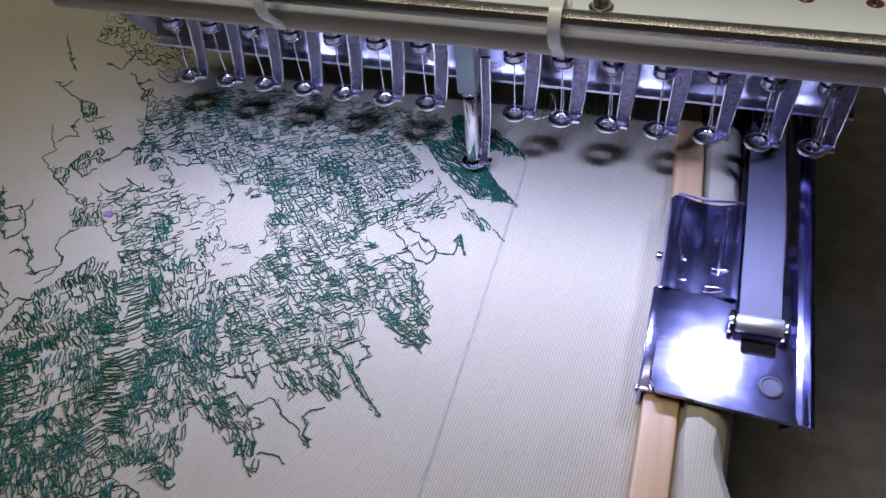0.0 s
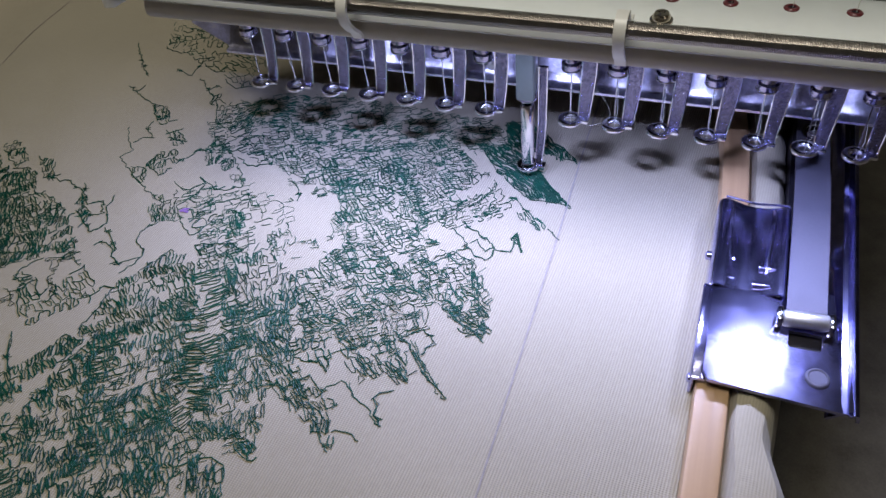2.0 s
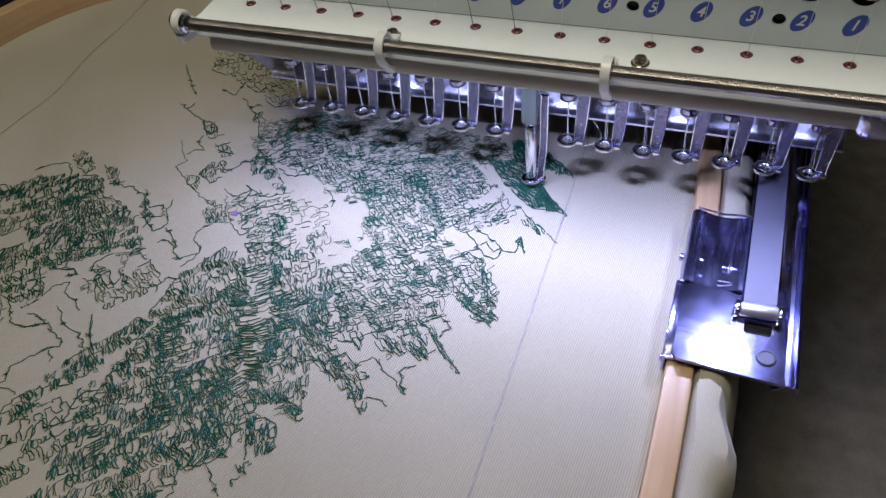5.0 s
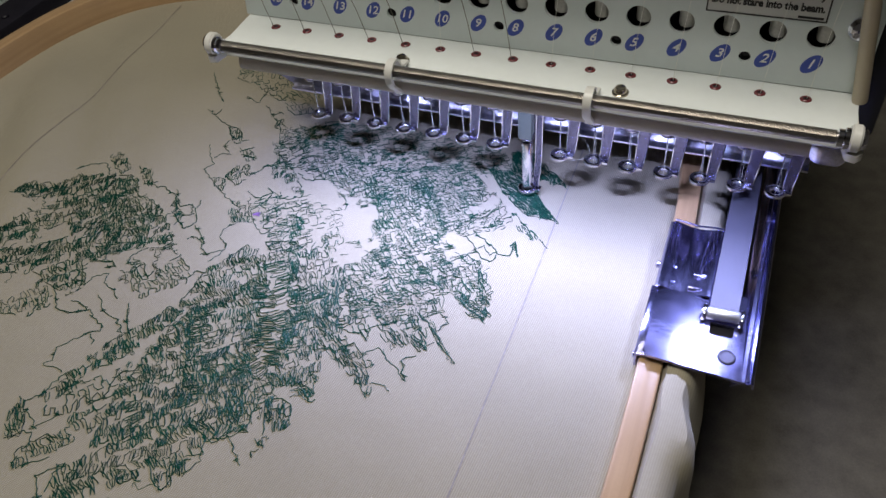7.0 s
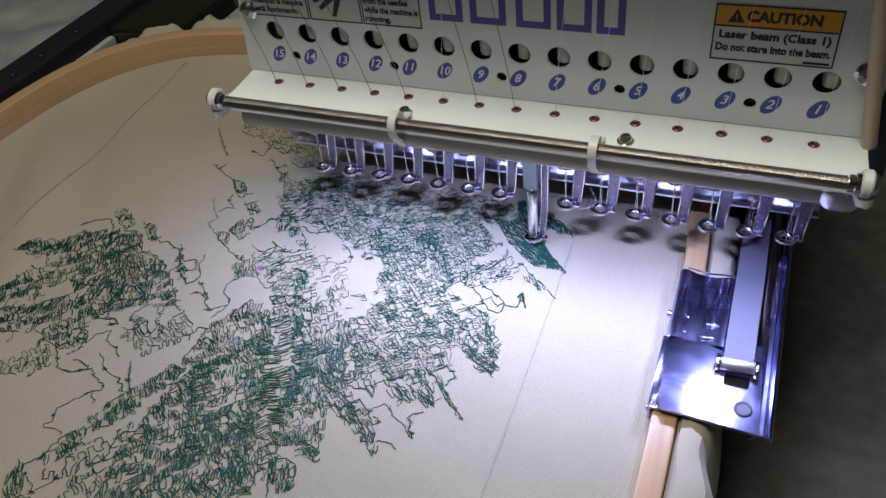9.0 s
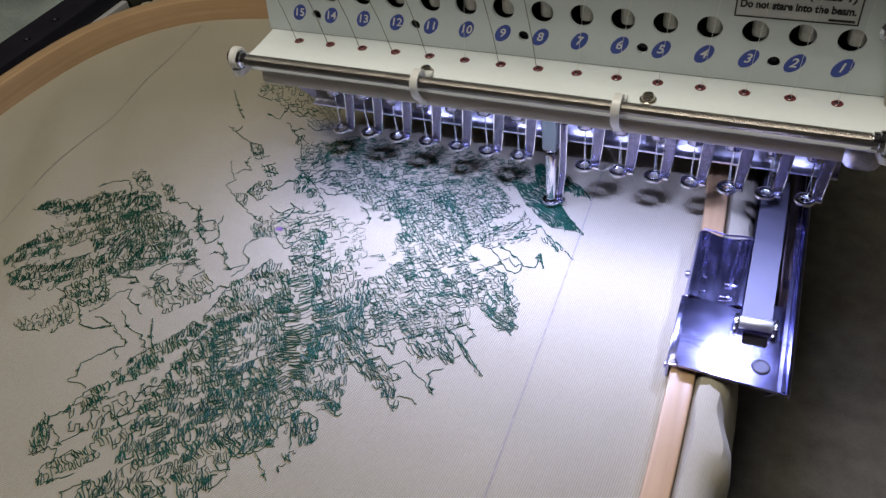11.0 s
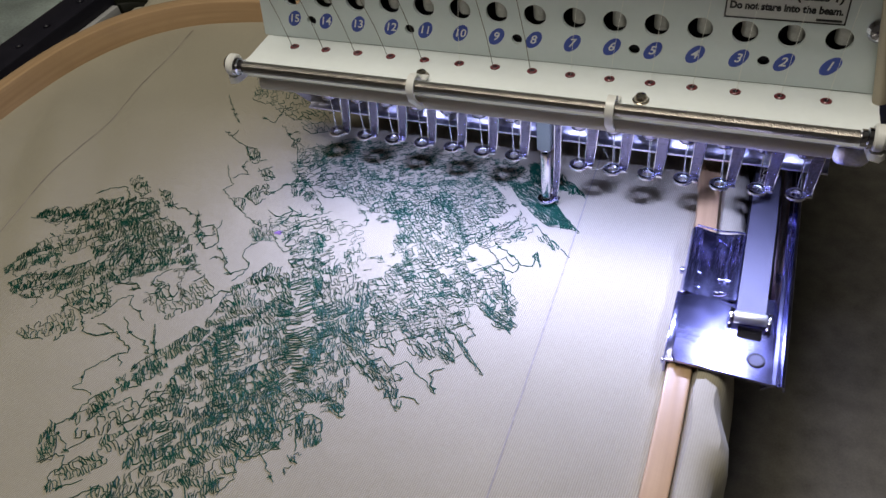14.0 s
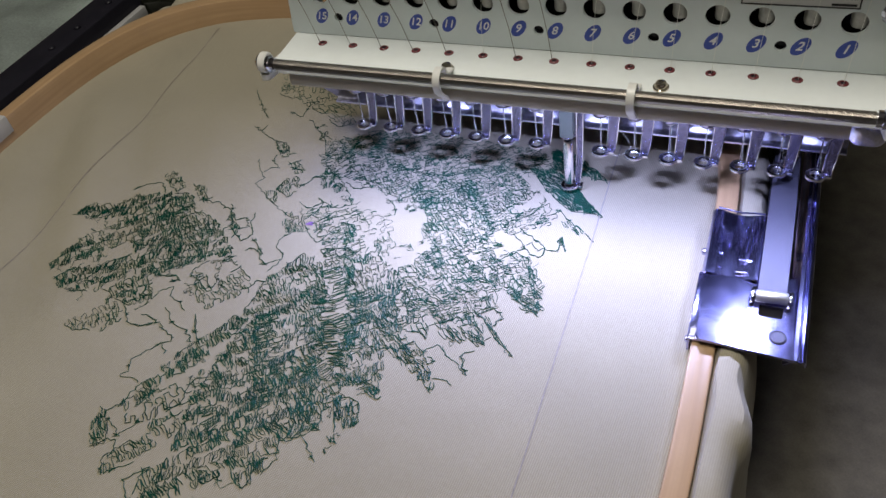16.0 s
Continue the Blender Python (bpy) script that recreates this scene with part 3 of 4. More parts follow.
def build_labels():
    # caution sticker
    s = plate_rect("caution_label", 82, 128, 130.8, 154.6, PAPER, machine, 0.05, "caution sticker with an amber heading")
    plate_rect("label_border", 82, 128, 130.8, 154.6, PRINT_BLACK, s, 0.12, frame_w=0.6)
    plate_rect("label_heading", 82.8, 127.2, 146.0, 153.8, ORANGE, s, 0.12)
    plate_rect("label_rule", 82.6, 127.4, 145.2, 145.8, PRINT_BLACK, s, 0.16)
    mesh_part("lettering", text_mesh("CAUTION", 6.0, 0.03, 0.28, width=27), PRINT_BLACK, s, on_label(107.5, 149.8, 0.18))
    mesh_part("warning_triangle", outline_mesh("warning_triangle", [[(-3.2, -2.6), (3.2, -2.6), (0, 3.0)]], 0.05), PRINT_BLACK, s, on_label(90.2, 149.7, 0.18))
    mesh_part("warning_mark", text_mesh("!", 4.0, 0.03, 0.05), ORANGE, s, on_label(90.2, 149.1, 0.24))
    mesh_part("lettering", text_mesh("Laser beam (Class 1)", 4.6, 0.03, 0.2, width=41), PRINT_BLACK, s, on_label(105, 141.9, 0.14))
    mesh_part("lettering", text_mesh("Do not stare into the beam.", 4.4, 0.03, 0.2, width=42.5), PRINT_BLACK, s, on_label(105, 136.4, 0.14))
    plate_rect("code_bar", 117, 126.5, 131.9, 132.9, PRINT_BLACK, s, 0.14)
    # three-panel warning sticker
    s = plate_rect("warning_label", -134, -44.3, 132.6, 158, PAPER, machine, 0.05, "white three-panel warning sticker with a hand pictogram")
    for x0, x1 in ((-134, -102.9), (-102.3, -74.5), (-73.9, -44.3)):
        plate_rect("label_border", x0, x1, 132.6, 158, PRINT_BLACK, s, 0.12, frame_w=0.6)
    for i, words in enumerate(("est\u00e1 funcionando.", "mientras la m\u00e1quina")):
        mesh_part("lettering", text_mesh(words, 3.9, 0.03, 0.15, width=(24.5, 27.5)[i]), PRINT_BLACK, s, on_label((-120.3, -118.8)[i], 136.2 + 4.3 * i, 0.14))
    for i, (words, w) in enumerate((("running.", 13), ("while the machine is", 27), ("from the needles", 22.5), ("Keep fingers away", 24))):
        mesh_part("lettering", text_mesh(words, 3.9, 0.03, 0.15, width=w), PRINT_BLACK, s, on_label(-72.6 + w / 2, 135.6 + 4.3 * i, 0.14))
    for i in range(3):
        plate_rect("text_bar", -132.5, (-106, -108, -104.5)[i], 144.2 + 4.2 * i, 146.4 + 4.2 * i, PRINT_BLACK, s, 0.14)
    # pointed fingers of the pictogram
    for x0, z0, x1, z1 in ((-99, 142, -86, 149), (-89, 135.2, -85, 146), (-96, 138.5, -86, 147), (-84, 144, -78, 156)):
        d = Vector((x1 - x0, z1 - z0)).normalized()
        nrm = Vector((-d.y, d.x))
        pts = [Vector((x0, z0)) + nrm * 1.0, Vector((x0, z0)) - nrm * 1.0, Vector((x1, z1)) - nrm * 1.7, Vector((x1, z1)) + nrm * 1.7]
        mesh_part("pictogram", outline_mesh("pictogram", [[(p.x, p.y) for p in pts]], 0.06), PRINT_BLACK, s, on_label(0, 0, 0.14))
    # maker's mark as plain square outlines
    for x0, x1 in ((-40, -24), (-20.5, -4), (0.5, 16), (18.5, 33.5), (35.5, 47.5)):
        plate_rect("maker_mark", x0, x1, 137.5, 158, BRAND_BLUE, machine, 0.06, "violet-blue printed square outline", frame_w=3.2)


build_labels()


def build_threads():
    tops = {15: -9, 14: -9, 13: -10, 12: -11, 11: -9, 10: 2, 9: -6, 8: -5, 7: 2, 6: 3, 5: 2, 4: 2, 3: 2, 2: 2, 1: 2}
    for n in range(1, 16):
        x = needle_x(n)
        dark = n in (8, 9, 11, 12, 13, 14, 15)
        fine = 0.17 if dark else 0.10
        pts = [V(x + tops[n] * 5.2 * (k / 8.0) ** 1.1, -27.6 + (-1.0 if k else 0) + 0.6 * k, 97.8 + 16.0 * k + (0 if k else -6)) for k in range(9)]
        bm = bmesh.new()
        sweep(bm, pts, fine * MM, 5)
        ob = part("thread", bm, GREY_THREAD if dark else PALE_THREAD)
        tagged(ob, "dark thread running down to its eyelet" if dark else "pale thread running down to its eyelet", "thread", "needle threads")
    # thread through each foot, and one loose loop
    for n in range(1, 16):
        if n == 8:
            continue
        x = needle_x(n)
        rnd = random.Random(n)
        bm = bmesh.new()
        a, b = rnd.uniform(-0.6, 0.6), rnd.uniform(0.3, 1.4)
        sweep(bm, [V(x + 0.8, FOOT_Y - 1.2, 52), V(x + 0.6 + a, FOOT_Y - 1.6, 45), V(x + b, FOOT_Y - 1.2, 37), V(x + 0.3, FOOT_Y - 0.6, 31), V(x + 0.2, FOOT_Y + 0.4, 27)], 0.06 * MM, 5)
        tagged(part("needle_thread", bm, PALE_THREAD), "pale thread beside a needle", "thread", "needle threads")
    bm = bmesh.new()
    sweep(bm, [V(28 + 6.5 * math.sin(a * 0.32), FOOT_Y - 1 - 0.25 * a, 47 - 2.6 * a + 0.10 * a * a) for a in range(0, 12)], 0.05 * MM, 5)
    tagged(part("loose_thread", bm, PALE_THREAD), "thin pale loose thread loop hanging by a foot", "thread")


build_threads()

# ---- hoop, cloth and clip ----
HX, HY, HA, HB, HN = -160.0, -90.0, 244.0, 257.0, 3.9


def rim(a, grow=0.0):
    """A point of the hoop's inner line at the angle a, moved out by grow, in millimetres."""
    c, s = math.cos(a), math.sin(a)
    x = (HA + grow) * math.copysign(abs(c) ** (2 / HN), c)
    y = (HB + grow) * math.copysign(abs(s) ** (2 / HN), s)
    return HX + x, HY + y


def even_angles(n):
    """Angles that step evenly along the rim."""
    fine = [rim(k * math.tau / 7200) for k in range(7201)]
    run = [0.0]
    for p, q in zip(fine, fine[1:]):
        run.append(run[-1] + math.hypot(q[0] - p[0], q[1] - p[1]))
    out, j = [], 0
    for k in range(n):
        while run[j] < run[-1] * k / n:
            j += 1
        out.append(j * math.tau / 7200)
    return out, run[-1]


def build_hoop():
    hoop = thing("embroidery_hoop", "varnished wooden embroidery hoop holding the stretched cloth", "hoop", at=(-2, -6, -4.8))
    hoop.rotation_euler = (radians(0.6), radians(1.15), 0)
    angles, length = even_angles(260)
    bm = bmesh.new()
    uv = bm.loops.layers.uv.new("grain")
    section = [(0.0, -8), (0.0, 13.6), (0.5, 14.6), (1.4, 15.0), (9.6, 15.0), (10.5, 14.6), (11.0, 13.6), (11.0, -8)]
    rings = [[bm.verts.new(V(*rim(a, g), z)) for g, z in section] for a in angles]
    n, k = len(rings), len(section)
    for i in range(n):
        a, b = rings[i], rings[(i + 1) % n]
        for j in range(k):
            f = bm.faces.new((a[j], b[j], b[(j + 1) % k], a[(j + 1) % k]))
            u0, u1 = length * MM * i / n, length * MM * (i + 1) / n
            for loop, (u, v) in zip(f.loops, ((u0, j), (u1, j), (u1, j + 1), (u0, j + 1))):
                loop[uv].uv = (u, sum(math.dist(section[q], section[(q + 1) % k]) for q in range(v)) * MM)
    part("wooden_ring", bm, WOOD, hoop)
    # steel joint with its screw on the left side
    bm = bmesh.new()
    x = -404.5
    box(bm, x - 12.8, x + 1.6, -84, -24, 3, 16.6, 1.0)
    joint = part("joint_plate", bm, ALU, hoop, "grey metal joint plate")
    for y in (-34, -70):
        bm = bmesh.new()
        phillips_screw(bm, pose((x - 5) * MM, y * MM, 16.6 * MM), 3.6, 1.8)
        part("joint_screw", bm, CHROME, joint, "steel screw")
    return hoop


def build_cloth():
    cloth = thing("stitched_cloth", "cream cotton twill with a green machine-embroidered leaf, stretched in the hoop", "cloth", at=(-2, -1, 0))
    angles, _ = even_angles(200)
    bm = bmesh.new()
    steps = [0.0] + [k / 40 for k in range(1, 41)]

    def height(x, y):
        left = max(0.0, min(1.0, (-x - 215) / 150))
        return 0.35 * noise.noise((x * 0.010, y * 0.010, 2)) - 0.35 + left * (6.0 * noise.noise((x * 0.030 + y * 0.018, (y - x * 0.4) * 0.006, 5)) - 0.6)

    centre = bm.verts.new(V(HX, HY, height(HX, HY)))
    prev = None
    for s in steps[1:]:
        ring = []
        for a in angles:
            x, y = rim(a, 0)
            x, y = HX + (x - HX) * s, HY + (y - HY) * s
            fade = min(1, (1 - s) * 8)
            ring.append(bm.verts.new(V(x, y, height(x, y) * fade - 0.3 * (1 - fade))))
        for i in range(len(ring)):
            j = (i + 1) % len(ring)
            if prev is None:
                bm.faces.new((centre, ring[i], ring[j]))
            else:
                bm.faces.new((prev[i], ring[i], ring[j], prev[j]))
        prev = ring
    part("stretched_cloth", bm, CREAM, cloth)
    # the rest of the cloth: drawn up outside the ring, then hanging in folds
    angles, length = even_angles(520)
    bm = bmesh.new()
    grid = []
    profile = [(11.4, -6, 0.0), (11.6, 2, 0.0), (13.0, 6.5, 0.3), (16.0, 7.0, 0.6), (19.5, 5.0, 0.9), (22.0, -1, 1.2), (23.0, -14, 1.5), (23.5, -30, 1.8), (25.0, -52, 2.2), (26.0, -80, 2.6)]
    for i, a in enumerate(angles):
        u = length * i / len(angles)
        row = []
        back = max(0.0, min(1.0, (rim(a)[1] - 60) / 90))
        for g, z, w in profile:
            f = 2.0 * noise.noise((u * 0.030, z * 0.012, 1)) + 1.0 * noise.noise((u * 0.10, z * 0.02, 7))
            lift = back * w * (12.0 + 12.0 * noise.noise((u * 0.04, 3, 9)) + 7.0 * noise.noise((u * 0.11, 3, 4)))
            px, py = rim(a)
            bulge = (4.5 * math.exp(-((py + 137) / 11) ** 2) - 1.5 * math.exp(-((py + 118) / 9) ** 2)) * min(1.0, w) if px > 60 else 0.0
            g = 11.4 + (g - 11.4) * (1.0 + 0.42 * max(0.0, min(1.0, (px - 40) / 30)))
            x, y = rim(a, g + f * w * (1.0 + 1.2 * back) + back * w * 6 + bulge)
            right = max(0.0, min(1.0, (px - 40) / 30)) * max(0.0, min(1.0, (z + 30) / 30))
            row.append(bm.verts.new(V(x, y, z + 1.0 * right + lift + w * 1.5 * noise.noise((u * 0.05, 4, z * 0.03)))))
        grid.append(row)
    for i in range(len(grid)):
        a, b = grid[i], grid[(i + 1) % len(grid)]
        for j in range(len(profile) - 1):
            bm.faces.new((a[j], b[j], b[j + 1], a[j + 1]))
    part("hanging_cloth", bm, SLACK, cloth, "slack cloth hanging in folds outside the hoop")

    def mark(name, pts, width, mat, label):
        bm = bmesh.new()
        fine = []
        for p, q in zip(pts, pts[1:]):
            d = math.dist(p, q)
            m = max(2, int(d / 4))
            fine += [(p[0] + (q[0] - p[0]) * k / m, p[1] + (q[1] - p[1]) * k / m) for k in range(m)]
        fine.append(pts[-1])
        sweep(bm, [V(x + 0.25 * noise.noise((y * 0.1, 1, 1)), y, height(x, y) + 0.22) for x, y in fine], width * MM, 5, flat=0.25)
        part(name, bm, mat, cloth, label)

    mark("marker_line", [(22.0, 120), (23.0, 12), (24.2, -40), (26.0, -195), (26.5, -290)], 0.38, PENCIL, "straight violet marker line on the cloth")
    mark("pencil_line", [(-330, 135), (-322, 45), (-317, -37), (-312, -147)], 0.45, PENCIL_GREY, "faint grey pencil line on the cloth")
    bm = bmesh.new()
    sweep(bm, [V(-141, -67.8, 0.1), V(-139.4, -65.8, 0.1), V(-138.0, -65.0, 0.1), V(-139.5, -67.4, 0.1), V(-137.0, -67.2, 0.1)], 0.8 * MM, 6, flat=0.2)
    part("ink_mark", bm, MARK, cloth, "small violet ink mark")
    return cloth, height


def inside(poly, x, y):
    hit = False
    for (x0, y0), (x1, y1) in zip(poly, poly[1:] + poly[:1]):
        if (y0 > y) != (y1 > y) and x < (x1 - x0) * (y - y0) / (y1 - y0) + x0:
            hit = not hit
    return hit


# ---- the embroidered leaf: each region is filled by running stitches that scribble to and fro ----
class Stitches:
    """Collects lines of thread, each a low rounded ridge, as one mesh."""

    def __init__(self, height):
        self.v, self.f, self.height = [], [], height

    def line(self, pts, r, rnd):
        pts = [p for k, p in enumerate(pts) if k == 0 or math.dist(p, pts[k - 1]) > 0.05]
        if len(pts) < 2:
            return
        lift, prev = rnd.uniform(0.05, 0.5), None
        for k, (x, y) in enumerate(pts):
            a, b = pts[max(k - 1, 0)], pts[min(k + 1, len(pts) - 1)]
            d = Vector((b[0] - a[0], b[1] - a[1]))
            d = d.normalized() if d.length > 1e-6 else Vector((1, 0))
            n = Vector((-d.y, d.x)) * r * rnd.uniform(0.8, 1.2)
            z = self.height(x, y) + 0.05 + lift * rnd.uniform(0.3, 1.0)
            i = len(self.v)
            for side, up in ((-1.0, -0.1), (-0.55, 0.75), (0.55, 0.75), (1.0, -0.1)):
                self.v.append(((x + n.x * side) * MM, (y + n.y * side) * MM, (z + up * r) * MM))
            if prev is not None:
                self.f += [(prev + q, prev + q + 1, i + q + 1, i + q) for q in range(3)]
            prev = i

    def put(self, name, label):
        me = bpy.data.meshes.new(name)
        me.from_pydata(self.v, [], self.f)
        me.polygons.foreach_set("use_smooth", [True] * len(me.polygons))
        me.materials.append(THREAD)
        ob = new(name, me)
        ob.parent = stitched
        return tagged(ob, label, kind="stuff")


def wander(pts, rnd, step=2.2, off=1.1):
    """Breaks a line into short crooked stitches."""
    out = [pts[0]]
    for p, q in zip(pts, pts[1:]):
        m = max(1, int(math.dist(p, q) / step))
        for k in range(1, m + 1):
            t = k / m
            out.append((p[0] + (q[0] - p[0]) * t + rnd.uniform(-off, off), p[1] + (q[1] - p[1]) * t + rnd.uniform(-off, off)))
    return out


# kind of filling: length of a stroke and the step between strokes in millimetres, waviness, and how often it turns aside
FILLS = {"strokes": (6.4, 0.86, 0.42, 0.10), "rungs": (4.8, 1.02, 0.45, 0.22), "ladder": (10.5, 0.98, 0.40, 0.08), "strands": (9.0, 1.2, 0.45, 0.08)}


def scribble(kind, angle, density, poly, rnd):
    """Rows of strokes to and fro across a region; the thread runs on from stroke to stroke."""
    tall, pitch, wave, aside = FILLS[kind]
    small = max(math.dist(p, q) for p in poly for q in poly)
    solid = density > 1.9
    tall = min(tall, (0.22 if solid else 0.45) * small)
    pitch = (1.0 if solid else 1.08 if kind == "strokes" else 1.35) * pitch / density ** 1.25
    cx, cy = sum(p[0] for p in poly) / len(poly), sum(p[1] for p in poly) / len(poly)
    d = Vector((math.cos(radians(angle)), math.sin(radians(angle))))
    n = Vector((-d.y, d.x))
    us = [(p[0] - cx) * d.x + (p[1] - cy) * d.y for p in poly]
    vs = [(p[0] - cx) * n.x + (p[1] - cy) * n.y for p in poly]
    seed = rnd.uniform(0, 50)

    def free(x, y):
        return inside(poly, x, y) and (density > 1.25 or noise.noise((x * 0.09, y * 0.09, 3)) + 0.5 * noise.noise((x * 0.21, y * 0.21, 8)) > -0.55 - 0.4 * (density - 0.8))

    lines = []
    u = min(us) + 0.2 * tall
    while u < max(us) + 0.3 * tall:
        pts, sign = [], 1
        v = min(vs) - rnd.uniform(0, 2)
        drift = rnd.gauss(0, 0.16)
        while v < max(vs):
            uu = u + (0.1 if solid else 0.30) * tall * noise.noise((v * 0.11, u * 0.2, seed)) * 2
            c = Vector((cx, cy)) + d * uu + n * v
            if free(c.x, c.y):
                lean = drift + (0.5 if kind == "strokes" else 0.25) * noise.noise((c.x * 0.06, c.y * 0.06, 6)) + rnd.gauss(0, 0.12)
                a = 0.5 * tall * rnd.uniform(0.35, 1.2)
                b = 0.5 * tall * rnd.uniform(0.35, 1.2)
                along = (d + n * lean).normalized()
                p, q = c - along * sign * a, c + along * sign * b
                if not inside(poly, p.x, p.y):
                    p = c - along * sign * a * rnd.uniform(0.3, 0.8)
                if not inside(poly, q.x, q.y):
                    q = c + along * sign * b * rnd.uniform(0.3, 0.8)
                m = max(2, int((q - p).length / 1.7))
                bend = rnd.gauss(0, wave)
                for k in range(m + 1):
                    t = k / m
                    w = 0.05 if solid else wave
                    s = p.lerp(q, t) + n * (bend * math.sin(math.pi * t) + rnd.gauss(0, w * 0.45)) + d * rnd.gauss(0, 0.18)
                    pts.append((s.x, s.y))
                # rounded turn, or a short run aside
                if rnd.random() < aside and not solid:
                    run = rnd.uniform(1.5, 4.5)
                    for k in range(1, 3):
                        s = q + n * run * k / 2 + d * rnd.gauss(0, 0.5)
                        pts.append((s.x, s.y))
                    v += run * 0.8
                elif rnd.random() < 0.12:
                    lines.append(pts)
                    pts = []
                sign = -sign
            elif pts:
                lines.append(pts)
                pts = []
            crowd = 1.0 + 0.6 * noise.noise((c.x * 0.13, c.y * 0.13, 14)) if not solid else 1.0
            v += pitch * max(0.55, crowd) * rnd.uniform(0.55, 1.45)
        if pts:
            lines.append(pts)
        u += tall * (rnd.uniform(0.6, 0.85) if solid else rnd.uniform(0.72, 0.98))
    return lines


def meander(kind, angle, density, poly, rnd):
    """Threads that stray over a region in short steps, mostly along and across one direction."""
    xs, ys = [p[0] for p in poly], [p[1] for p in poly]
    area = abs(sum(a[0] * b[1] - b[0] * a[1] for a, b in zip(poly, poly[1:] + poly[:1]))) / 2
    lines, made = [], 0.0
    while made < 0.55 * area * density:
        x, y = rnd.uniform(min(xs), max(xs)), rnd.uniform(min(ys), max(ys))
        if not inside(poly, x, y):
            continue
        pts, head = [(x, y)], rnd.choice((0, 90, 180, 270))
        for _ in range(rnd.randint(8, 40)):
            if rnd.random() < 0.55:
                head += rnd.choice((-90, 90, 180, 90, -90))
            turn = radians(angle + head + rnd.gauss(0, 27))
            step = rnd.uniform(0.6, 2.1)
            x1, y1 = x + step * math.cos(turn), y + step * math.sin(turn)
            if not inside(poly, x1, y1):
                head += 180
                continue
            x, y = x1, y1
            pts.append((x, y))
            made += step
        lines.append(pts)
    return lines


def sew(kind, angle, density, poly):
    """One region of the leaf: the kind of filling, the lie of its strokes in degrees, its density and its outline."""
    s = Stitches(cloth_height)
    cx, cy = sum(p[0] for p in poly) / len(poly), sum(p[1] for p in poly) / len(poly)
    if kind != "meander" and density < 1.35:
        poly = [(x + 2.2 * (x - cx) / math.dist((x, y), (cx, cy)), y + 2.2 * (y - cy) / math.dist((x, y), (cx, cy))) for x, y in poly]
    for pts in (meander if kind == "meander" else scribble)(kind, angle, density, poly, needle):
        girth = needle.uniform(0.20, 0.28) if density > 1.5 else needle.uniform(0.16, 0.31) if kind == "strokes" else needle.uniform(0.13, 0.18) if kind == "meander" else needle.uniform(0.13, 0.27)
        s.line(pts, girth, needle)
    # crooked running line along stretches of the edge
    edge = wander(poly + poly[:1], needle, 2.0, 0.3 if density > 1.9 else 0.9)
    for k in range(0, len(edge) - 6, 16):
        if density > 1.9 or kind == "strokes" and needle.random() < 0.5:
            s.line(edge[k:k + needle.randint(6, 13)], needle.uniform(0.18, 0.25), needle)
    s.put("stitching", "dense green rayon stitching" if density > 0.9 else "sparse wandering green stitching")


def trail(*pts):
    """A single thread that wanders over the cloth, with small tangles on its way."""
    s = Stitches(cloth_height)
    line = wander(pts, needle, 1.7, 0.85)
    s.line(line, needle.uniform(0.2, 0.26), needle)
    if needle.random() < 0.6:
        back = [(x + needle.gauss(0, 0.5), y + needle.gauss(0, 0.5)) for x, y in line]
        k = needle.randint(0, max(0, len(back) - 4))
        s.line(back[k:k + needle.randint(3, 9)], 0.2, needle)
    for k in range(2, len(line) - 1, 5):
        if needle.random() < 0.35:
            x, y = line[k]
            turn = needle.uniform(0, math.tau)
            r = needle.uniform(0.8, 2.2)
            s.line([(x + r * math.cos(turn + j * 2.5) + needle.gauss(0, 0.4), y + r * 0.6 * math.sin(turn + j * 2.5) + needle.gauss(0, 0.4)) for j in range(needle.randint(4, 9))], 0.2, needle)
    s.put("stitch_trail", "single green thread trail wandering over the cloth")


build_hoop()
stitched, cloth_height = build_cloth()
needle = random.Random(7)
# left lobe, fan, veins, crown and tips
sew("meander", -46, 0.45, [(-283, -139), (-275, -102), (-292, -92), (-267, -66), (-228, -59), (-182, -88), (-148, -125), (-158, -144), (-205, -128), (-200, -145), (-214, -168), (-237, -171), (-233, -159), (-266, -146)])
sew("meander", -51, 0.3, [(-132, -252), (-134, -209), (-141, -197), (-168, -205), (-144, -139), (-131, -92), (-110, -106), (-100, -98), (-78, -130), (-54, -152), (-52, -169), (-53, -184), (-62, -207), (-73, -179), (-77, -195), (-91, -227), (-109, -240)])
sew("meander", -61, 0.35, [(-160, -6), (-134, 26), (-20, 26), (-3, -34), (-30, -65), (-60, -66), (-71, -59), (-71, -43), (-91, -38), (-124, -47), (-148, -26)])
sew("meander", -60, 0.45, [(-69, -90), (-59, -69), (-30, -65), (1, -76), (9, -102), (-20, -88), (-10, -125), (-27, -130), (-41, -114), (-56, -119), (-39, -146), (-67, -126), (-82, -127), (-99, -89), (-91, -73)])
sew("meander", -59, 0.4, [(-98, -65), (-67, -56), (-65, -75), (-79, -84), (-90, -82)])
sew("meander", -56, 0.6, [(-141, -51), (-125, -44), (-89, -60), (-99, -85), (-100, -98), (-114, -98), (-130, -74)])
sew("strokes", -47, 1.1, [(-296, -93), (-289, -81), (-275, -76), (-267, -67), (-252, -63), (-236, -59), (-227, -60), (-222, -70), (-230, -76), (-241, -84), (-250, -90), (-266, -88), (-281, -89)])
sew("strokes", -43, 1.35, [(-285, -140), (-282, -130), (-277, -114), (-276, -101), (-268, -100), (-260, -110), (-253, -121), (-261, -129), (-274, -134)])
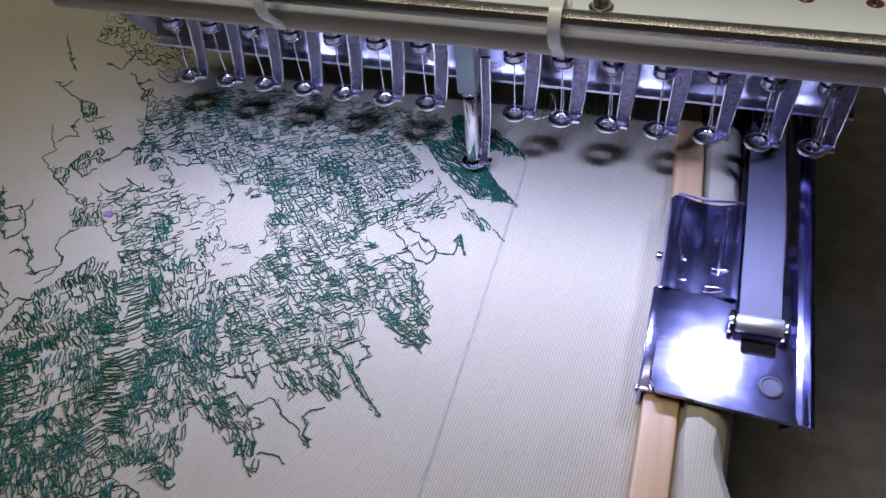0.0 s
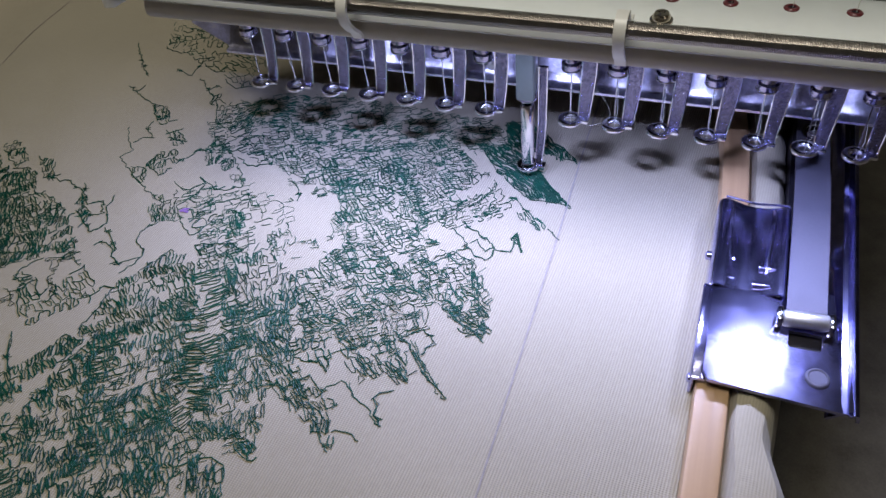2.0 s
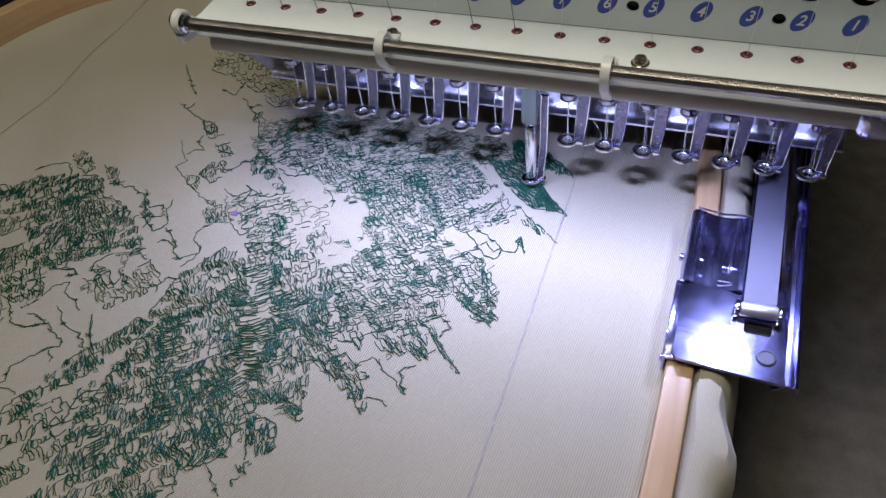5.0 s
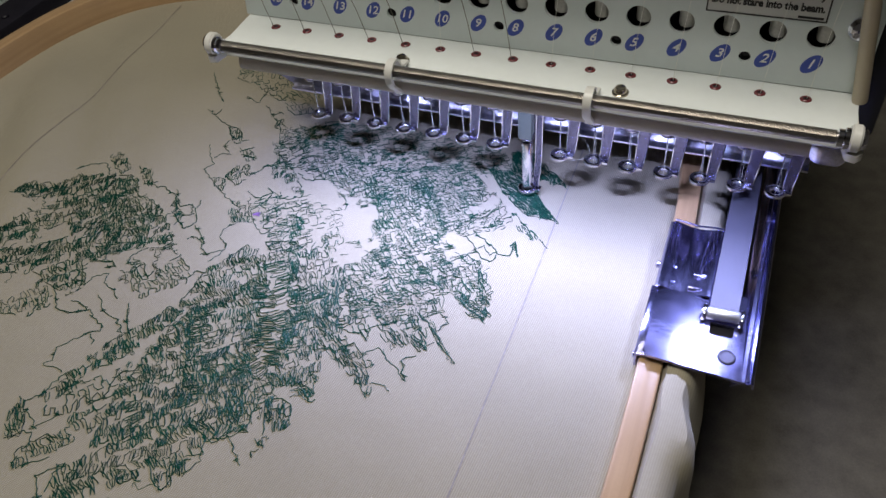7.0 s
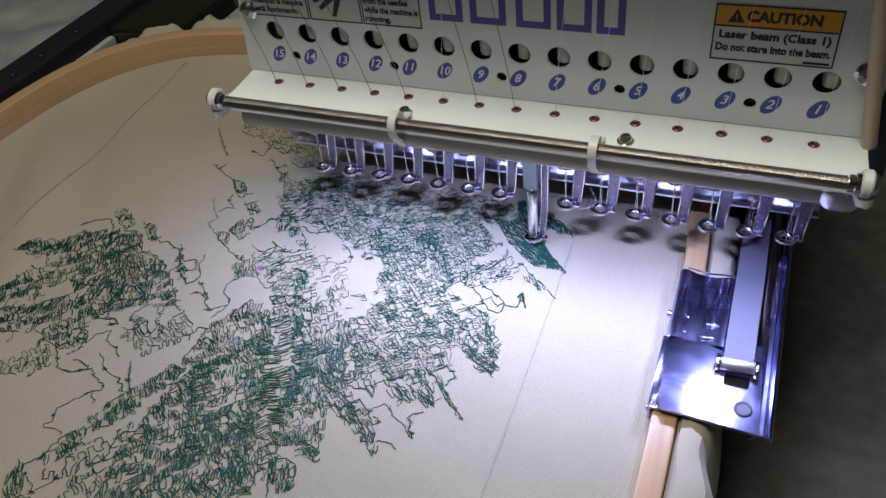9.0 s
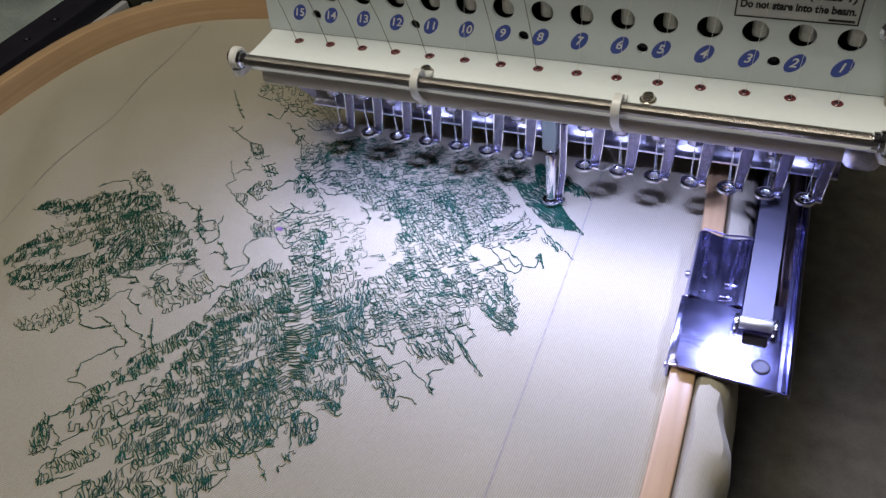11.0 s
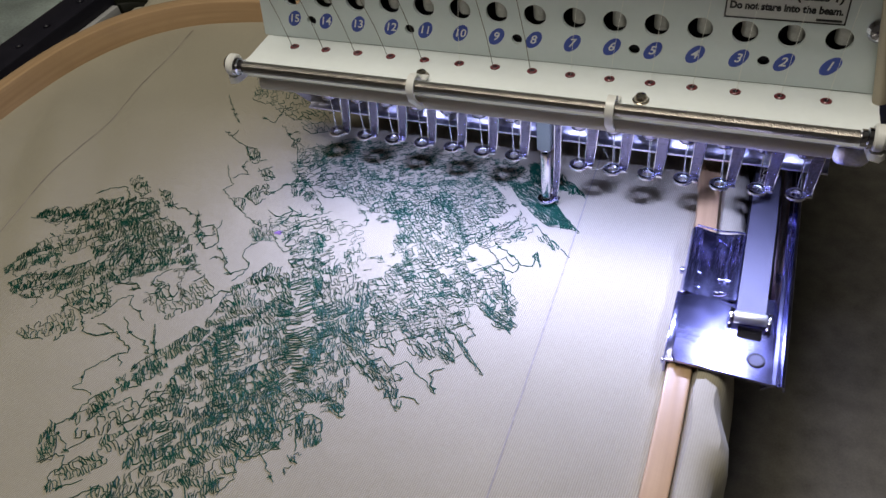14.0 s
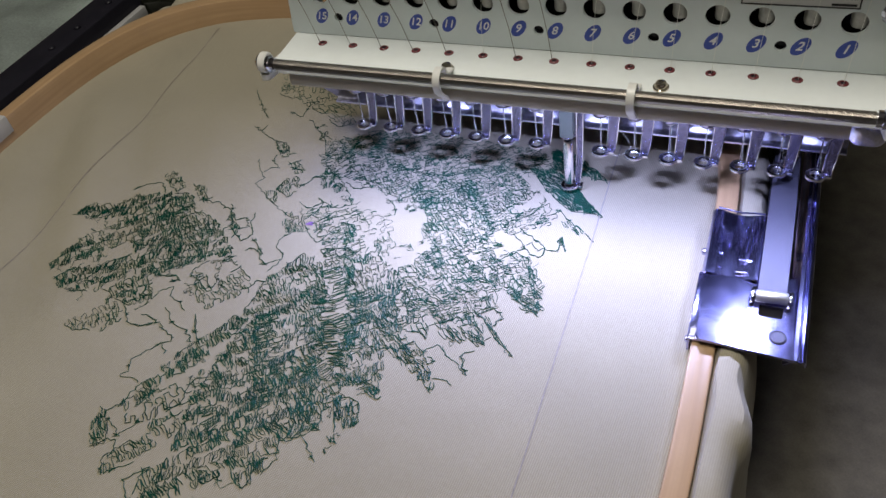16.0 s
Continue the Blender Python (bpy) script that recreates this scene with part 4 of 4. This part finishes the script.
sew("strokes", -47, 1.0, [(-263, -103), (-262, -90), (-247, -88), (-239, -81), (-224, -73), (-208, -75), (-197, -80), (-186, -89), (-176, -99), (-183, -104), (-197, -112), (-210, -123), (-224, -123), (-232, -112), (-244, -103), (-251, -112)])
sew("strokes", -48, 0.6, [(-238, -83), (-221, -74), (-208, -85), (-190, -105), (-199, -115), (-209, -120), (-216, -103)])
sew("strokes", -44, 0.95, [(-268, -144), (-263, -136), (-252, -130), (-237, -118), (-223, -124), (-214, -131), (-202, -141), (-210, -149), (-221, -147), (-235, -141), (-250, -148), (-259, -149)])
sew("strokes", -43, 0.6, [(-239, -171), (-235, -166), (-228, -161), (-228, -151), (-218, -151), (-213, -162), (-216, -168), (-231, -171)])
sew("strokes", -50, 0.6, [(-181, -126), (-177, -120), (-169, -127), (-167, -118), (-163, -110), (-155, -116), (-148, -125), (-156, -130), (-163, -134), (-163, -142), (-172, -135)])
sew("strokes", -47, 1.3, [(-173, -207), (-171, -194), (-166, -184), (-160, -171), (-154, -158), (-147, -144), (-139, -144), (-141, -154), (-146, -166), (-153, -178), (-160, -192), (-165, -204)])
sew("strokes", -42, 1.3, [(-175, -229), (-179, -221), (-182, -213), (-178, -213), (-172, -222), (-170, -227)])
sew("strokes", -45, 0.45, [(-172, -208), (-158, -196), (-148, -185), (-146, -198), (-152, -209), (-165, -214)])
sew("strokes", -44, 0.8, [(-159, -240), (-162, -233), (-156, -225), (-151, -215), (-144, -206), (-139, -201), (-134, -206), (-140, -216), (-147, -225), (-152, -233), (-154, -240)])
sew("strokes", -47, 1.2, [(-134, -254), (-132, -245), (-132, -232), (-132, -221), (-134, -209), (-139, -196), (-137, -181), (-139, -169), (-137, -155), (-134, -143), (-123, -158), (-114, -178), (-104, -195), (-102, -207), (-102, -220), (-105, -227), (-110, -234), (-108, -241), (-114, -238), (-114, -248)])
sew("strokes", -49, 1.0, [(-102, -218), (-103, -206), (-96, -197), (-86, -204), (-83, -213), (-87, -221), (-90, -228), (-95, -225)])
sew("strokes", -52, 1.15, [(-134, -143), (-130, -132), (-123, -133), (-120, -126), (-114, -115), (-103, -121), (-91, -149), (-83, -168), (-78, -184), (-77, -195), (-82, -201), (-91, -198), (-99, -198), (-107, -189), (-115, -171)])
sew("strokes", -55, 1.2, [(-80, -147), (-81, -131), (-74, -130), (-60, -143), (-55, -153), (-52, -169), (-59, -165), (-68, -166), (-71, -175), (-77, -159)])
sew("strokes", -54, 1.6, [(-65, -207), (-62, -202), (-62, -193), (-65, -186), (-71, -175), (-62, -172), (-57, -174), (-53, -184), (-56, -191), (-59, -197), (-60, -205), (-62, -208)])
sew("strokes", -53, 1.3, [(-118, -63), (-111, -64), (-96, -97), (-79, -130), (-74, -144), (-79, -145), (-91, -117), (-104, -91)])
sew("strokes", -53, 1.05, [(-142, -136), (-141, -125), (-141, -112), (-137, -107), (-134, -99), (-131, -92), (-120, -95), (-110, -106), (-102, -121), (-114, -124), (-122, -135), (-133, -140)])
sew("strokes", -54, 0.8, [(-99, -89), (-90, -82), (-78, -88), (-69, -98), (-63, -113), (-58, -132), (-69, -128), (-79, -128)])
sew("strokes", -55, 1.0, [(-77, -105), (-66, -110), (-58, -124), (-49, -136), (-40, -148), (-44, -149), (-54, -140), (-66, -126)])
sew("strokes", -55, 1.0, [(-49, -141), (-43, -136), (-38, -142), (-32, -149), (-25, -160), (-28, -161), (-35, -153), (-42, -149)])
sew("rungs", 35, 0.95, [(-69, -90), (-63, -79), (-59, -69), (-45, -69), (-32, -79), (-18, -88), (-12, -102), (-20, -108), (-24, -111), (-29, -115), (-41, -114), (-53, -118), (-62, -105)])
sew("strands", -45, 0.8, [(-69, -90), (-63, -79), (-59, -69), (-45, -69), (-32, -79), (-18, -88), (-12, -102), (-20, -108), (-24, -111), (-29, -115), (-41, -114), (-53, -118), (-62, -105)])
sew("strands", -44, 1.0, [(-41, -114), (-28, -109), (-19, -116), (-9, -126), (-15, -128), (-19, -126), (-28, -131), (-35, -123)])
sew("rungs", 35, 0.75, [(-25, -68), (-15, -65), (-6, -67), (2, -76), (8, -92), (8, -101), (0, -99), (-11, -88), (-20, -88), (-32, -79)])
sew("strands", -48, 0.75, [(-28, -71), (-15, -65), (-6, -67), (2, -76), (8, -92), (9, -103), (0, -99), (-11, -88), (-20, -88), (-32, -79)])
sew("strands", -49, 1.6, [(-5, -70), (1, -74), (5, -85), (10, -96), (10, -104), (4, -93)])
sew("rungs", 36, 0.95, [(-159, -8), (-147, 0), (-131, 0), (-116, 2), (-102, -8), (-87, -26), (-95, -35), (-110, -28), (-132, -22), (-148, -22)])
sew("strands", -46, 0.8, [(-140, -15), (-115, 1), (-95, -12), (-76, -31), (-85, -36), (-110, -29)])
sew("rungs", 36, 1.3, [(-160, -6), (-158, 11), (-134, 26), (-96, 30), (-57, 27), (-20, 26), (-5, 14), (-14, 4), (-35, 2), (-58, -3), (-81, -9), (-104, -8), (-131, 0)])
sew("rungs", 35, 0.85, [(-93, -10), (-71, -6), (-56, -18), (-44, -35), (-32, -47), (-30, -65), (-45, -70), (-60, -66), (-71, -59), (-71, -43), (-85, -34)])
sew("strands", -47, 0.85, [(-93, -10), (-71, -6), (-56, -18), (-44, -35), (-32, -47), (-30, -65), (-45, -70), (-60, -66), (-71, -59), (-71, -43), (-85, -34)])
sew("rungs", 35, 1.15, [(-63, -3), (-43, 6), (-26, -5), (-20, -15), (-26, -27), (-18, -34), (-21, -44), (-31, -47), (-45, -32), (-59, -21)])
sew("strands", -50, 0.8, [(-63, -3), (-43, 6), (-26, -5), (-13, -14), (-26, -27), (-18, -34), (-21, -44), (-31, -47), (-45, -32), (-59, -21)])
sew("rungs", 35, 0.8, [(-27, -42), (-18, -31), (-8, -20), (-2, -32), (-3, -38), (-14, -45), (-21, -50)])
sew("rungs", 36, 1.4, [(-89, -43), (-74, -27), (-62, -27), (-71, -36), (-82, -44)])
sew("rungs", 35, 1.5, [(-64, -81), (-65, -75), (-54, -71), (-55, -77)])
sew("rungs", 35, 1.3, [(-33, -68), (-26, -58), (-23, -61), (-29, -68)])
sew("rungs", 35, 0.75, [(-131, -72), (-117, -63), (-103, -71), (-99, -85), (-115, -89), (-123, -79)])
sew("rungs", 36, 0.55, [(-144, -53), (-124, -47), (-95, -50), (-88, -61), (-101, -67), (-117, -62), (-134, -69)])
sew("strokes", -53, 0.6, [(-121, -86), (-108, -82), (-100, -98), (-110, -99)])
sew("strokes", -55, 0.6, [(-94, -74), (-90, -65), (-83, -73), (-84, -80), (-98, -89)])
sew("strokes", -54, 1.3, [(-158, -67), (-153, -61), (-146, -63), (-142, -71), (-149, -75)])
sew("rungs", 36, 0.8, [(-152, -59), (-141, -52), (-133, -60), (-129, -69), (-136, -69), (-147, -61)])
sew("strokes", -53, 1.0, [(-153, -26), (-151, -20), (-145, -28), (-143, -35), (-148, -32)])
sew("strokes", -54, 1.0, [(-174, -41), (-174, -33), (-167, -30), (-163, -39), (-166, -45)])
sew("strokes", -56, 1.4, [(-141, -34), (-140, -29), (-136, -29), (-132, -35), (-135, -38)])
sew("strokes", -51, 1.2, [(-191, -76), (-191, -73), (-183, -79), (-183, -82)])
sew("strokes", -48, 0.8, [(-259, -45), (-256, -39), (-241, -50), (-244, -56)])
sew("strokes", -50, 0.8, [(-233, -50), (-225, -51), (-216, -61), (-224, -60)])
sew("strokes", -54, 0.9, [(-199, 1), (-192, 0), (-184, -7), (-188, -11)])
sew("strokes", -55, 0.9, [(-178, -19), (-175, -16), (-168, -21), (-171, -24)])
sew("strokes", -53, 1.2, [(-181, -46), (-175, -47), (-172, -52), (-176, -52)])
sew("ladder", 34, 1.15, [(-136, -192), (-129, -188), (-109, -219), (-115, -221)])
sew("ladder", 34, 1.1, [(-133, -146), (-126, -136), (-109, -162), (-101, -182), (-107, -184)])
sew("ladder", 35, 1.15, [(-115, -99), (-101, -94), (-82, -131), (-76, -152), (-79, -165), (-92, -166), (-102, -129)])
sew("ladder", 35, 1.0, [(-90, -109), (-79, -101), (-72, -116), (-70, -127), (-80, -129)])
sew("strokes", -53, 0.8, [(-82, -125), (-67, -126), (-57, -139), (-63, -142), (-74, -136)])
sew("strokes", -56, 0.6, [(-75, -91), (-69, -89), (-54, -119), (-41, -115), (-44, -127), (-58, -124)])
sew("strokes", -53, 0.8, [(-97, -165), (-82, -161), (-73, -168), (-75, -176), (-71, -191), (-78, -195)])
sew("strands", -48, 2.6, [(-17, 26), (-6, 29), (4, 21), (14, 13), (22, 5), (11, 6), (1, 6), (-11, 10)])
sew("strands", -46, 2.2, [(-24, 7), (-9, 10), (4, -1), (13, -13), (24, -25), (15, -24), (8, -25), (0, -19), (-11, -10)])
sew("strands", -47, 3.2, [(-3, 4), (4, -1), (13, -13), (25, -25), (16, -23), (7, -15)])
sew("strands", -48, 1.6, [(-13, -86), (-4, -91), (11, -104), (1, -100)])
sew("strands", -46, 1.4, [(-20, -107), (-13, -110), (5, -132), (-8, -121)])
sew("strands", -45, 1.3, [(-30, -112), (-23, -113), (-8, -127), (-18, -124)])
sew("strands", -44, 1.2, [(-37, -116), (-32, -115), (-21, -128), (-27, -128)])
sew("strands", -41, 1.2, [(-67, -128), (-62, -129), (-48, -145), (-54, -142)])
sew("strands", -52, 1.9, [(5, -35), (11, -33), (18, -39), (24, -44), (17, -43), (10, -40)])
sew("strands", -51, 2.0, [(6, -50), (8, -46), (11, -53), (13, -57), (10, -54)])
sew("rungs", 35, 1.8, [(-9, -37), (-7, -30), (-3, -35), (-5, -40)])
sew("strokes", -44, 0.7, [(-136, -245), (-138, -237), (-134, -234), (-128, -238), (-127, -247)])
sew("strokes", -53, 0.42, [(-225, 55), (-235, 79), (-212, 74), (-185, 65), (-163, 53), (-156, 33), (-166, 27), (-189, 42), (-212, 51)])
sew("strokes", -52, 0.6, [(-178, 19), (-175, 25), (-161, 8), (-158, -3), (-168, 9)])
# single threads between and beyond the lobes
trail((-248, 57), (-235, 41), (-221, 26))
trail((-226, 16), (-217, 11), (-217, 18))
trail((-217, 11), (-208, 6), (-201, 3), (-196, -4), (-189, -8), (-189, -3))
trail((-208, 36), (-196, 32), (-197, 46), (-193, 51))
trail((-189, 30), (-177, 20), (-167, 9), (-158, -5))
trail((-203, -17), (-198, -26), (-190, -33), (-193, -40), (-183, -46), (-174, -52), (-166, -58), (-158, -62), (-153, -65))
trail((-193, -28), (-190, -23), (-184, -23), (-192, -16), (-193, -10))
trail((-182, -15), (-175, -21), (-170, -22), (-166, -21))
trail((-162, -38), (-157, -28), (-151, -23), (-144, -35))
trail((-155, -50), (-147, -54), (-139, -48), (-145, -44), (-137, -48), (-132, -51), (-121, -46), (-127, -37), (-138, -26), (-146, -19), (-153, -17))
trail((-198, -61), (-187, -74), (-181, -70), (-176, -77), (-181, -80), (-181, -88))
trail((-178, -65), (-176, -74), (-170, -82), (-174, -89), (-181, -84), (-190, -78))
trail((-169, -85), (-160, -92), (-155, -97))
trail((-167, -96), (-166, -93), (-159, -94), (-152, -102), (-149, -103))
trail((-221, -62), (-215, -60), (-211, -63), (-208, -60), (-200, -64), (-195, -67), (-188, -76))
trail((-275, -61), (-267, -54), (-258, -51), (-249, -60))
trail((-184, -159), (-174, -162), (-172, -166), (-177, -169), (-182, -176), (-186, -182), (-183, -188), (-186, -192), (-176, -192), (-173, -194))
trail((-175, -169), (-170, -174))
trail((-201, -143), (-200, -136), (-194, -131), (-191, -138), (-184, -140), (-177, -145))
trail((-189, -146), (-177, -155), (-169, -157), (-160, -163))
trail((-169, -146), (-164, -155), (-156, -163))
trail((-217, -147), (-203, -161), (-195, -161), (-186, -156), (-181, -160))
trail((-200, -154), (-193, -154), (-186, -157))
trail((-179, -213), (-173, -205))
trail((-175, -215), (-164, -222), (-158, -214), (-160, -211))
trail((-174, -227), (-164, -225), (-161, -228), (-161, -235))
trail((-157, -240), (-147, -233))
trail((-147, -242), (-134, -254))
trail((-147, -242), (-137, -233))
trail((-154, -201), (-147, -202), (-141, -198), (-137, -192))
trail((-151, -200), (-143, -206), (-139, -201))
trail((-66, -132), (-63, -137), (-56, -142), (-49, -146), (-48, -143))
trail((-60, -124), (-51, -129), (-44, -127), (-40, -130), (-43, -125))
trail((-46, -126), (-36, -119), (-31, -115))
trail((-39, -142), (-37, -136), (-33, -133), (-23, -139), (-13, -147))
trail((-13, -147), (-17, -141), (-19, -136), (-14, -132))
trail((-28, -153), (-23, -151), (-17, -154))
trail((-49, -136), (-38, -147), (-31, -156), (-26, -161))
trail((-35, -141), (-31, -142), (-34, -146))
trail((-60, -163), (-52, -169), (-50, -168), (-53, -159), (-55, -158))
trail((-76, -198), (-81, -201), (-87, -198))
trail((-76, -198), (-70, -203), (-64, -208))
trail((-76, -198), (-69, -193), (-75, -191), (-78, -185))
trail((-69, -189), (-73, -185), (-71, -180))
trail((-72, -183), (-73, -180), (-69, -177))
trail((-75, -176), (-78, -172), (-73, -168))
trail((-20, -110), (-12, -104), (-7, -109), (-10, -115))
trail((-23, -107), (-9, -117), (-3, -124), (5, -131))
trail((-22, -108), (-12, -114), (-4, -122), (5, -131))
trail((-11, -86), (0, -95), (10, -104))
trail((-2, -29), (2, -25), (8, -31), (13, -37))
trail((-16, -45), (-5, -51), (3, -57), (8, -57), (8, -52))
trail((-23, -74), (-16, -66), (-10, -59))
trail((-19, -49), (-11, -57), (-5, -63), (-1, -64), (2, -60), (1, -56), (-2, -59), (-7, -54), (-10, -57))
trail((-141, -69), (-133, -77), (-126, -80), (-125, -72))
trail((-147, -76), (-151, -82), (-149, -89), (-141, -96), (-142, -99))
trail((-145, -65), (-140, -54), (-139, -48))
trail((-132, -62), (-116, -50))
trail((-153, -104), (-148, -101), (-143, -97), (-142, -101), (-146, -107))
trail((-150, -122), (-147, -115), (-142, -115))
trail((-92, -49), (-94, -41), (-100, -38))
trail((-134, -27), (-126, -32), (-115, -27))
trail((-45, -48), (-34, -50), (-32, -57), (-37, -60))
trail((-214, -117), (-201, -109), (-184, -103))
trail((-211, -126), (-197, -124), (-193, -127), (-199, -127))
trail((-184, -108), (-190, -117), (-188, -123))
trail((-147, -188), (-143, -183), (-137, -180), (-140, -173))


def build_clip():
    clip = thing("hoop_clip", "polished steel spring clip clamping cloth and hoop", "clip", at=(-1, -1, 0))
    clip.rotation_euler = (radians(3.8), 0, 0)
    # broad front plate with rounded corners and its slot and rivet hole
    r = 3.0
    outer = [(84.5, -66), (84.5, -104), (86.5, -107.6), (127, -108.6), (130, -107), (130.5, -60), (110, -60), (109, -66)]
    slot = [(109.9, -86.2), (110.6, -87), (119.6, -86.6), (120.3, -85.8), (120.6, -79.5), (110.0, -80)]
    me = outline_mesh("front_plate", [outer, slot], 1.4)
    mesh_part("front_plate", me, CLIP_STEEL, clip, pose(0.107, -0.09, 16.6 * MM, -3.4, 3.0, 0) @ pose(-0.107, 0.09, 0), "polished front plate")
    # saddle: bent sheet that rises at both sides of a hollow
    bm = bmesh.new()
    path = [(82.0, 4.0), (82.0, 14.5), (82.4, 17.0), (83.6, 18.4), (85.5, 18.6), (88.5, 17.6), (92, 16.4), (96, 15.9), (100, 16.2), (103.5, 17.2), (106, 18.0), (108, 17.6), (108.6, 15.5)]
    bend_strip(bm, path, -66.5, -24, 1.0, along="y")
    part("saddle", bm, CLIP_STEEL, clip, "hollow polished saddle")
    bm = bmesh.new()
    sweep(bm, [V(84.5, -22.6, 18.2), V(88.5, -22.4, 17.4), V(96, -22.2, 16.0), V(103.5, -22.2, 17.0), V(107.5, -22.6, 17.4), V(108.2, -23.0, 16.2)], 0.5 * MM, 8)
    part("rolled_edge", bm, CLIP_STEEL, clip)
    for x0, y0, x1, y1 in ((87.5, -34, 88.5, -50), (102.5, -34, 101.5, -52)):
        bm = bmesh.new()
        sweep(bm, [V(x0, y0 + 8, 17.0), V(x0, y0, 17.4), V(x1, y1, 17.2), V(x1, y1 - 5, 16.2)], 1.0 * MM, 8)
        part("pressed_rib", bm, CLIP_STEEL, clip)
    for x, y in ((87.5, -53), (101.5, -55), (88, -62), (100, -63)):
        bm = bmesh.new()
        box(bm, x - 3, x + 3, y - 0.5, y + 0.5, 15.8, 17.6, 0.4)
        part("pressed_dash", bm, CLIP_STEEL, clip)
    # flange down the hoop's inner side, with its little ears
    bm = bmesh.new()
    box(bm, 81.2, 82.6, -106, -66, 2, 15.8, 0.5)
    box(bm, 81.0, 86, -106.5, -66, 15.2, 17.2, 0.8)
    part("flange", bm, CLIP_STEEL, clip)
    for y in (-104.5, -50):
        bm = bmesh.new()
        lathe(bm, [(0, 1.2), (1.0, 1.1), (1.7, 0.6), (1.8, -1.0), (0, -1.0)], pose(81.2 * MM, y * MM, 13.5 * MM, 0, -90, 0), 14)
        part("ear", bm, CLIP_STEEL, clip)
    # long leaf spring that runs back below the head, held by a roller
    bm = bmesh.new()
    bend_strip(bm, [(-77.5, 18.0), (-76, 20.4), (-73, 21.2), (-60, 21.2), (-30, 21.6), (-14, 20.6), (20, 17.5), (70, 13.0)], 108.2, 120.8, 0.9)
    part("leaf_spring", bm, LEAF_STEEL, clip, "satin steel leaf spring")
    bm = bmesh.new()
    lathe(bm, [(0, -7.0), (2.6, -7.0), (2.9, -6.4), (2.9, 6.4), (2.6, 7.0), (0, 7.0)], pose(114.6 * MM, -76.8 * MM, 19.2 * MM, 0, 90, 3), 20)
    roller = part("roller", bm, ROLLER_STEEL, clip, "satin steel roller")
    for s in (-1, 1):
        bm = bmesh.new()
        box(bm, 114.6 + s * 8.1 - 1.1, 114.6 + s * 8.1 + 1.1, -79.6, -73.6, 15.5, 21.6, 0.9)
        part("roller_cheek", bm, RING, roller)
    bm = bmesh.new()
    lathe(bm, [(0, 0.35), (2.7, 0.4), (3.0, 0.7), (3.5, 0.6), (3.9, 0), (4.0, -0.6)], pose(119.2 * MM, -97.6 * MM, 17.4 * MM), 24)
    part("rivet", bm, LEAF_STEEL, clip, "flat round rivet")
    bm = bmesh.new()
    lathe(bm, [(0, 2.2), (2.0, 2.0), (3.4, 1.0), (3.6, 0), (5.0, 0), (5.0, -0.8)], pose(114.6 * MM, 22 * MM, 18.2 * MM), 20)
    part("spring_screw", bm, CHROME, clip, "chrome spring screw")
    # side channel with a double ridge
    bm = bmesh.new()
    bend_strip(bm, [(122.6, 12.5), (123.0, 13.2), (124.5, 14.6), (126.4, 17.2), (128.0, 17.6), (129.4, 16.4), (130.4, 17.4), (131.6, 17.0), (132.2, 15), (132.2, 13.6)], -108.5, 75, 1.0, along="y")
    part("side_channel", bm, CLIP_STEEL, clip, "folded side channel")
    bm = bmesh.new()
    box(bm, 96, 122, -60, 70, -6, -3, 0.5)
    box(bm, 108, 122, -60, 70, -2.5, 8, 0.5)
    part("lower_jaw", bm, BLACK, clip, "black lower jaw")
    # black sheet below the slot paints in the shade seen through it
    bm = bmesh.new()
    box(bm, 109, 122, -89, -70, 12.6, 13.8, 0.3)
    part("slot_shade", bm, BLACK, clip, "black plate that stands for the shade in the slot")
    for y in (-63, -34):
        bm = bmesh.new()
        box(bm, 108.8, 111.0, y - 1.0, y + 4.0, 12, 18.4, 0.5)
        part("stop_tab", bm, CHROME, clip)
    return clip


build_clip()


# ---- behind the hoop: the frame arm that carries it, and a cloth on the table ----
def build_frame_arm():
    arm = thing("frame_arm", "black steel frame arm of the embroidery machine with bolts", "machine arm", at=(0, 0, -120))
    bm = bmesh.new()
    box(bm, -508, -474, -260, 640, 84, 112, 2)
    part("bar", bm, BLACK, arm)
    bm = bmesh.new()
    box(bm, -473.5, -467, -260, 199, 86, 98, 1)
    part("edge_strip", bm, ALU, arm, "grey aluminium edge strip")
    bm = bmesh.new()
    box(bm, -473.4, -398, 200, 620, 82, 106, 4)
    part("side_panel", bm, OLIVE_PANEL, arm, "glossy olive-black panel")
    for y in (95, 130, 176, 300):
        bm = bmesh.new()
        lathe(bm, [(0, 2.4), (2.6, 2.2), (3.4, 1.2), (3.4, 0)], pose(-486 * MM, y * MM, 112 * MM), 16)
        part("bolt", bm, BLACK, arm, "black bolt")
    for y in (-200, 600):
        bm = bmesh.new()
        box(bm, -506, -478, y - 15, y + 15, -60, 84, 1)
        part("foot_block", bm, BLACK, arm)
    return arm


def build_green_cloth():
    bm = bmesh.new()
    n = 60
    top = [[None] * (n + 1) for _ in range(n + 1)]
    for i in range(n + 1):
        for j in range(n + 1):
            x, y = -1080 + 540 * i / n, 180 + 560 * j / n
            z = -172 + 9 * noise.noise((x * 0.012, y * 0.012, 4)) + 4 * noise.noise((x * 0.04, y * 0.03, 2))
            top[i][j] = bm.verts.new(V(x, y, z))
    for i in range(n):
        for j in range(n):
            bm.faces.new((top[i][j], top[i + 1][j], top[i + 1][j + 1], top[i][j + 1]))
    bmesh.ops.solidify(bm, geom=bm.faces[:], thickness=0.002)
    return tagged(part("green_cloth", bm, GREEN_CLOTH), "rumpled pale green and white cloth lying on the table", "cloth")


build_frame_arm()
build_green_cloth()
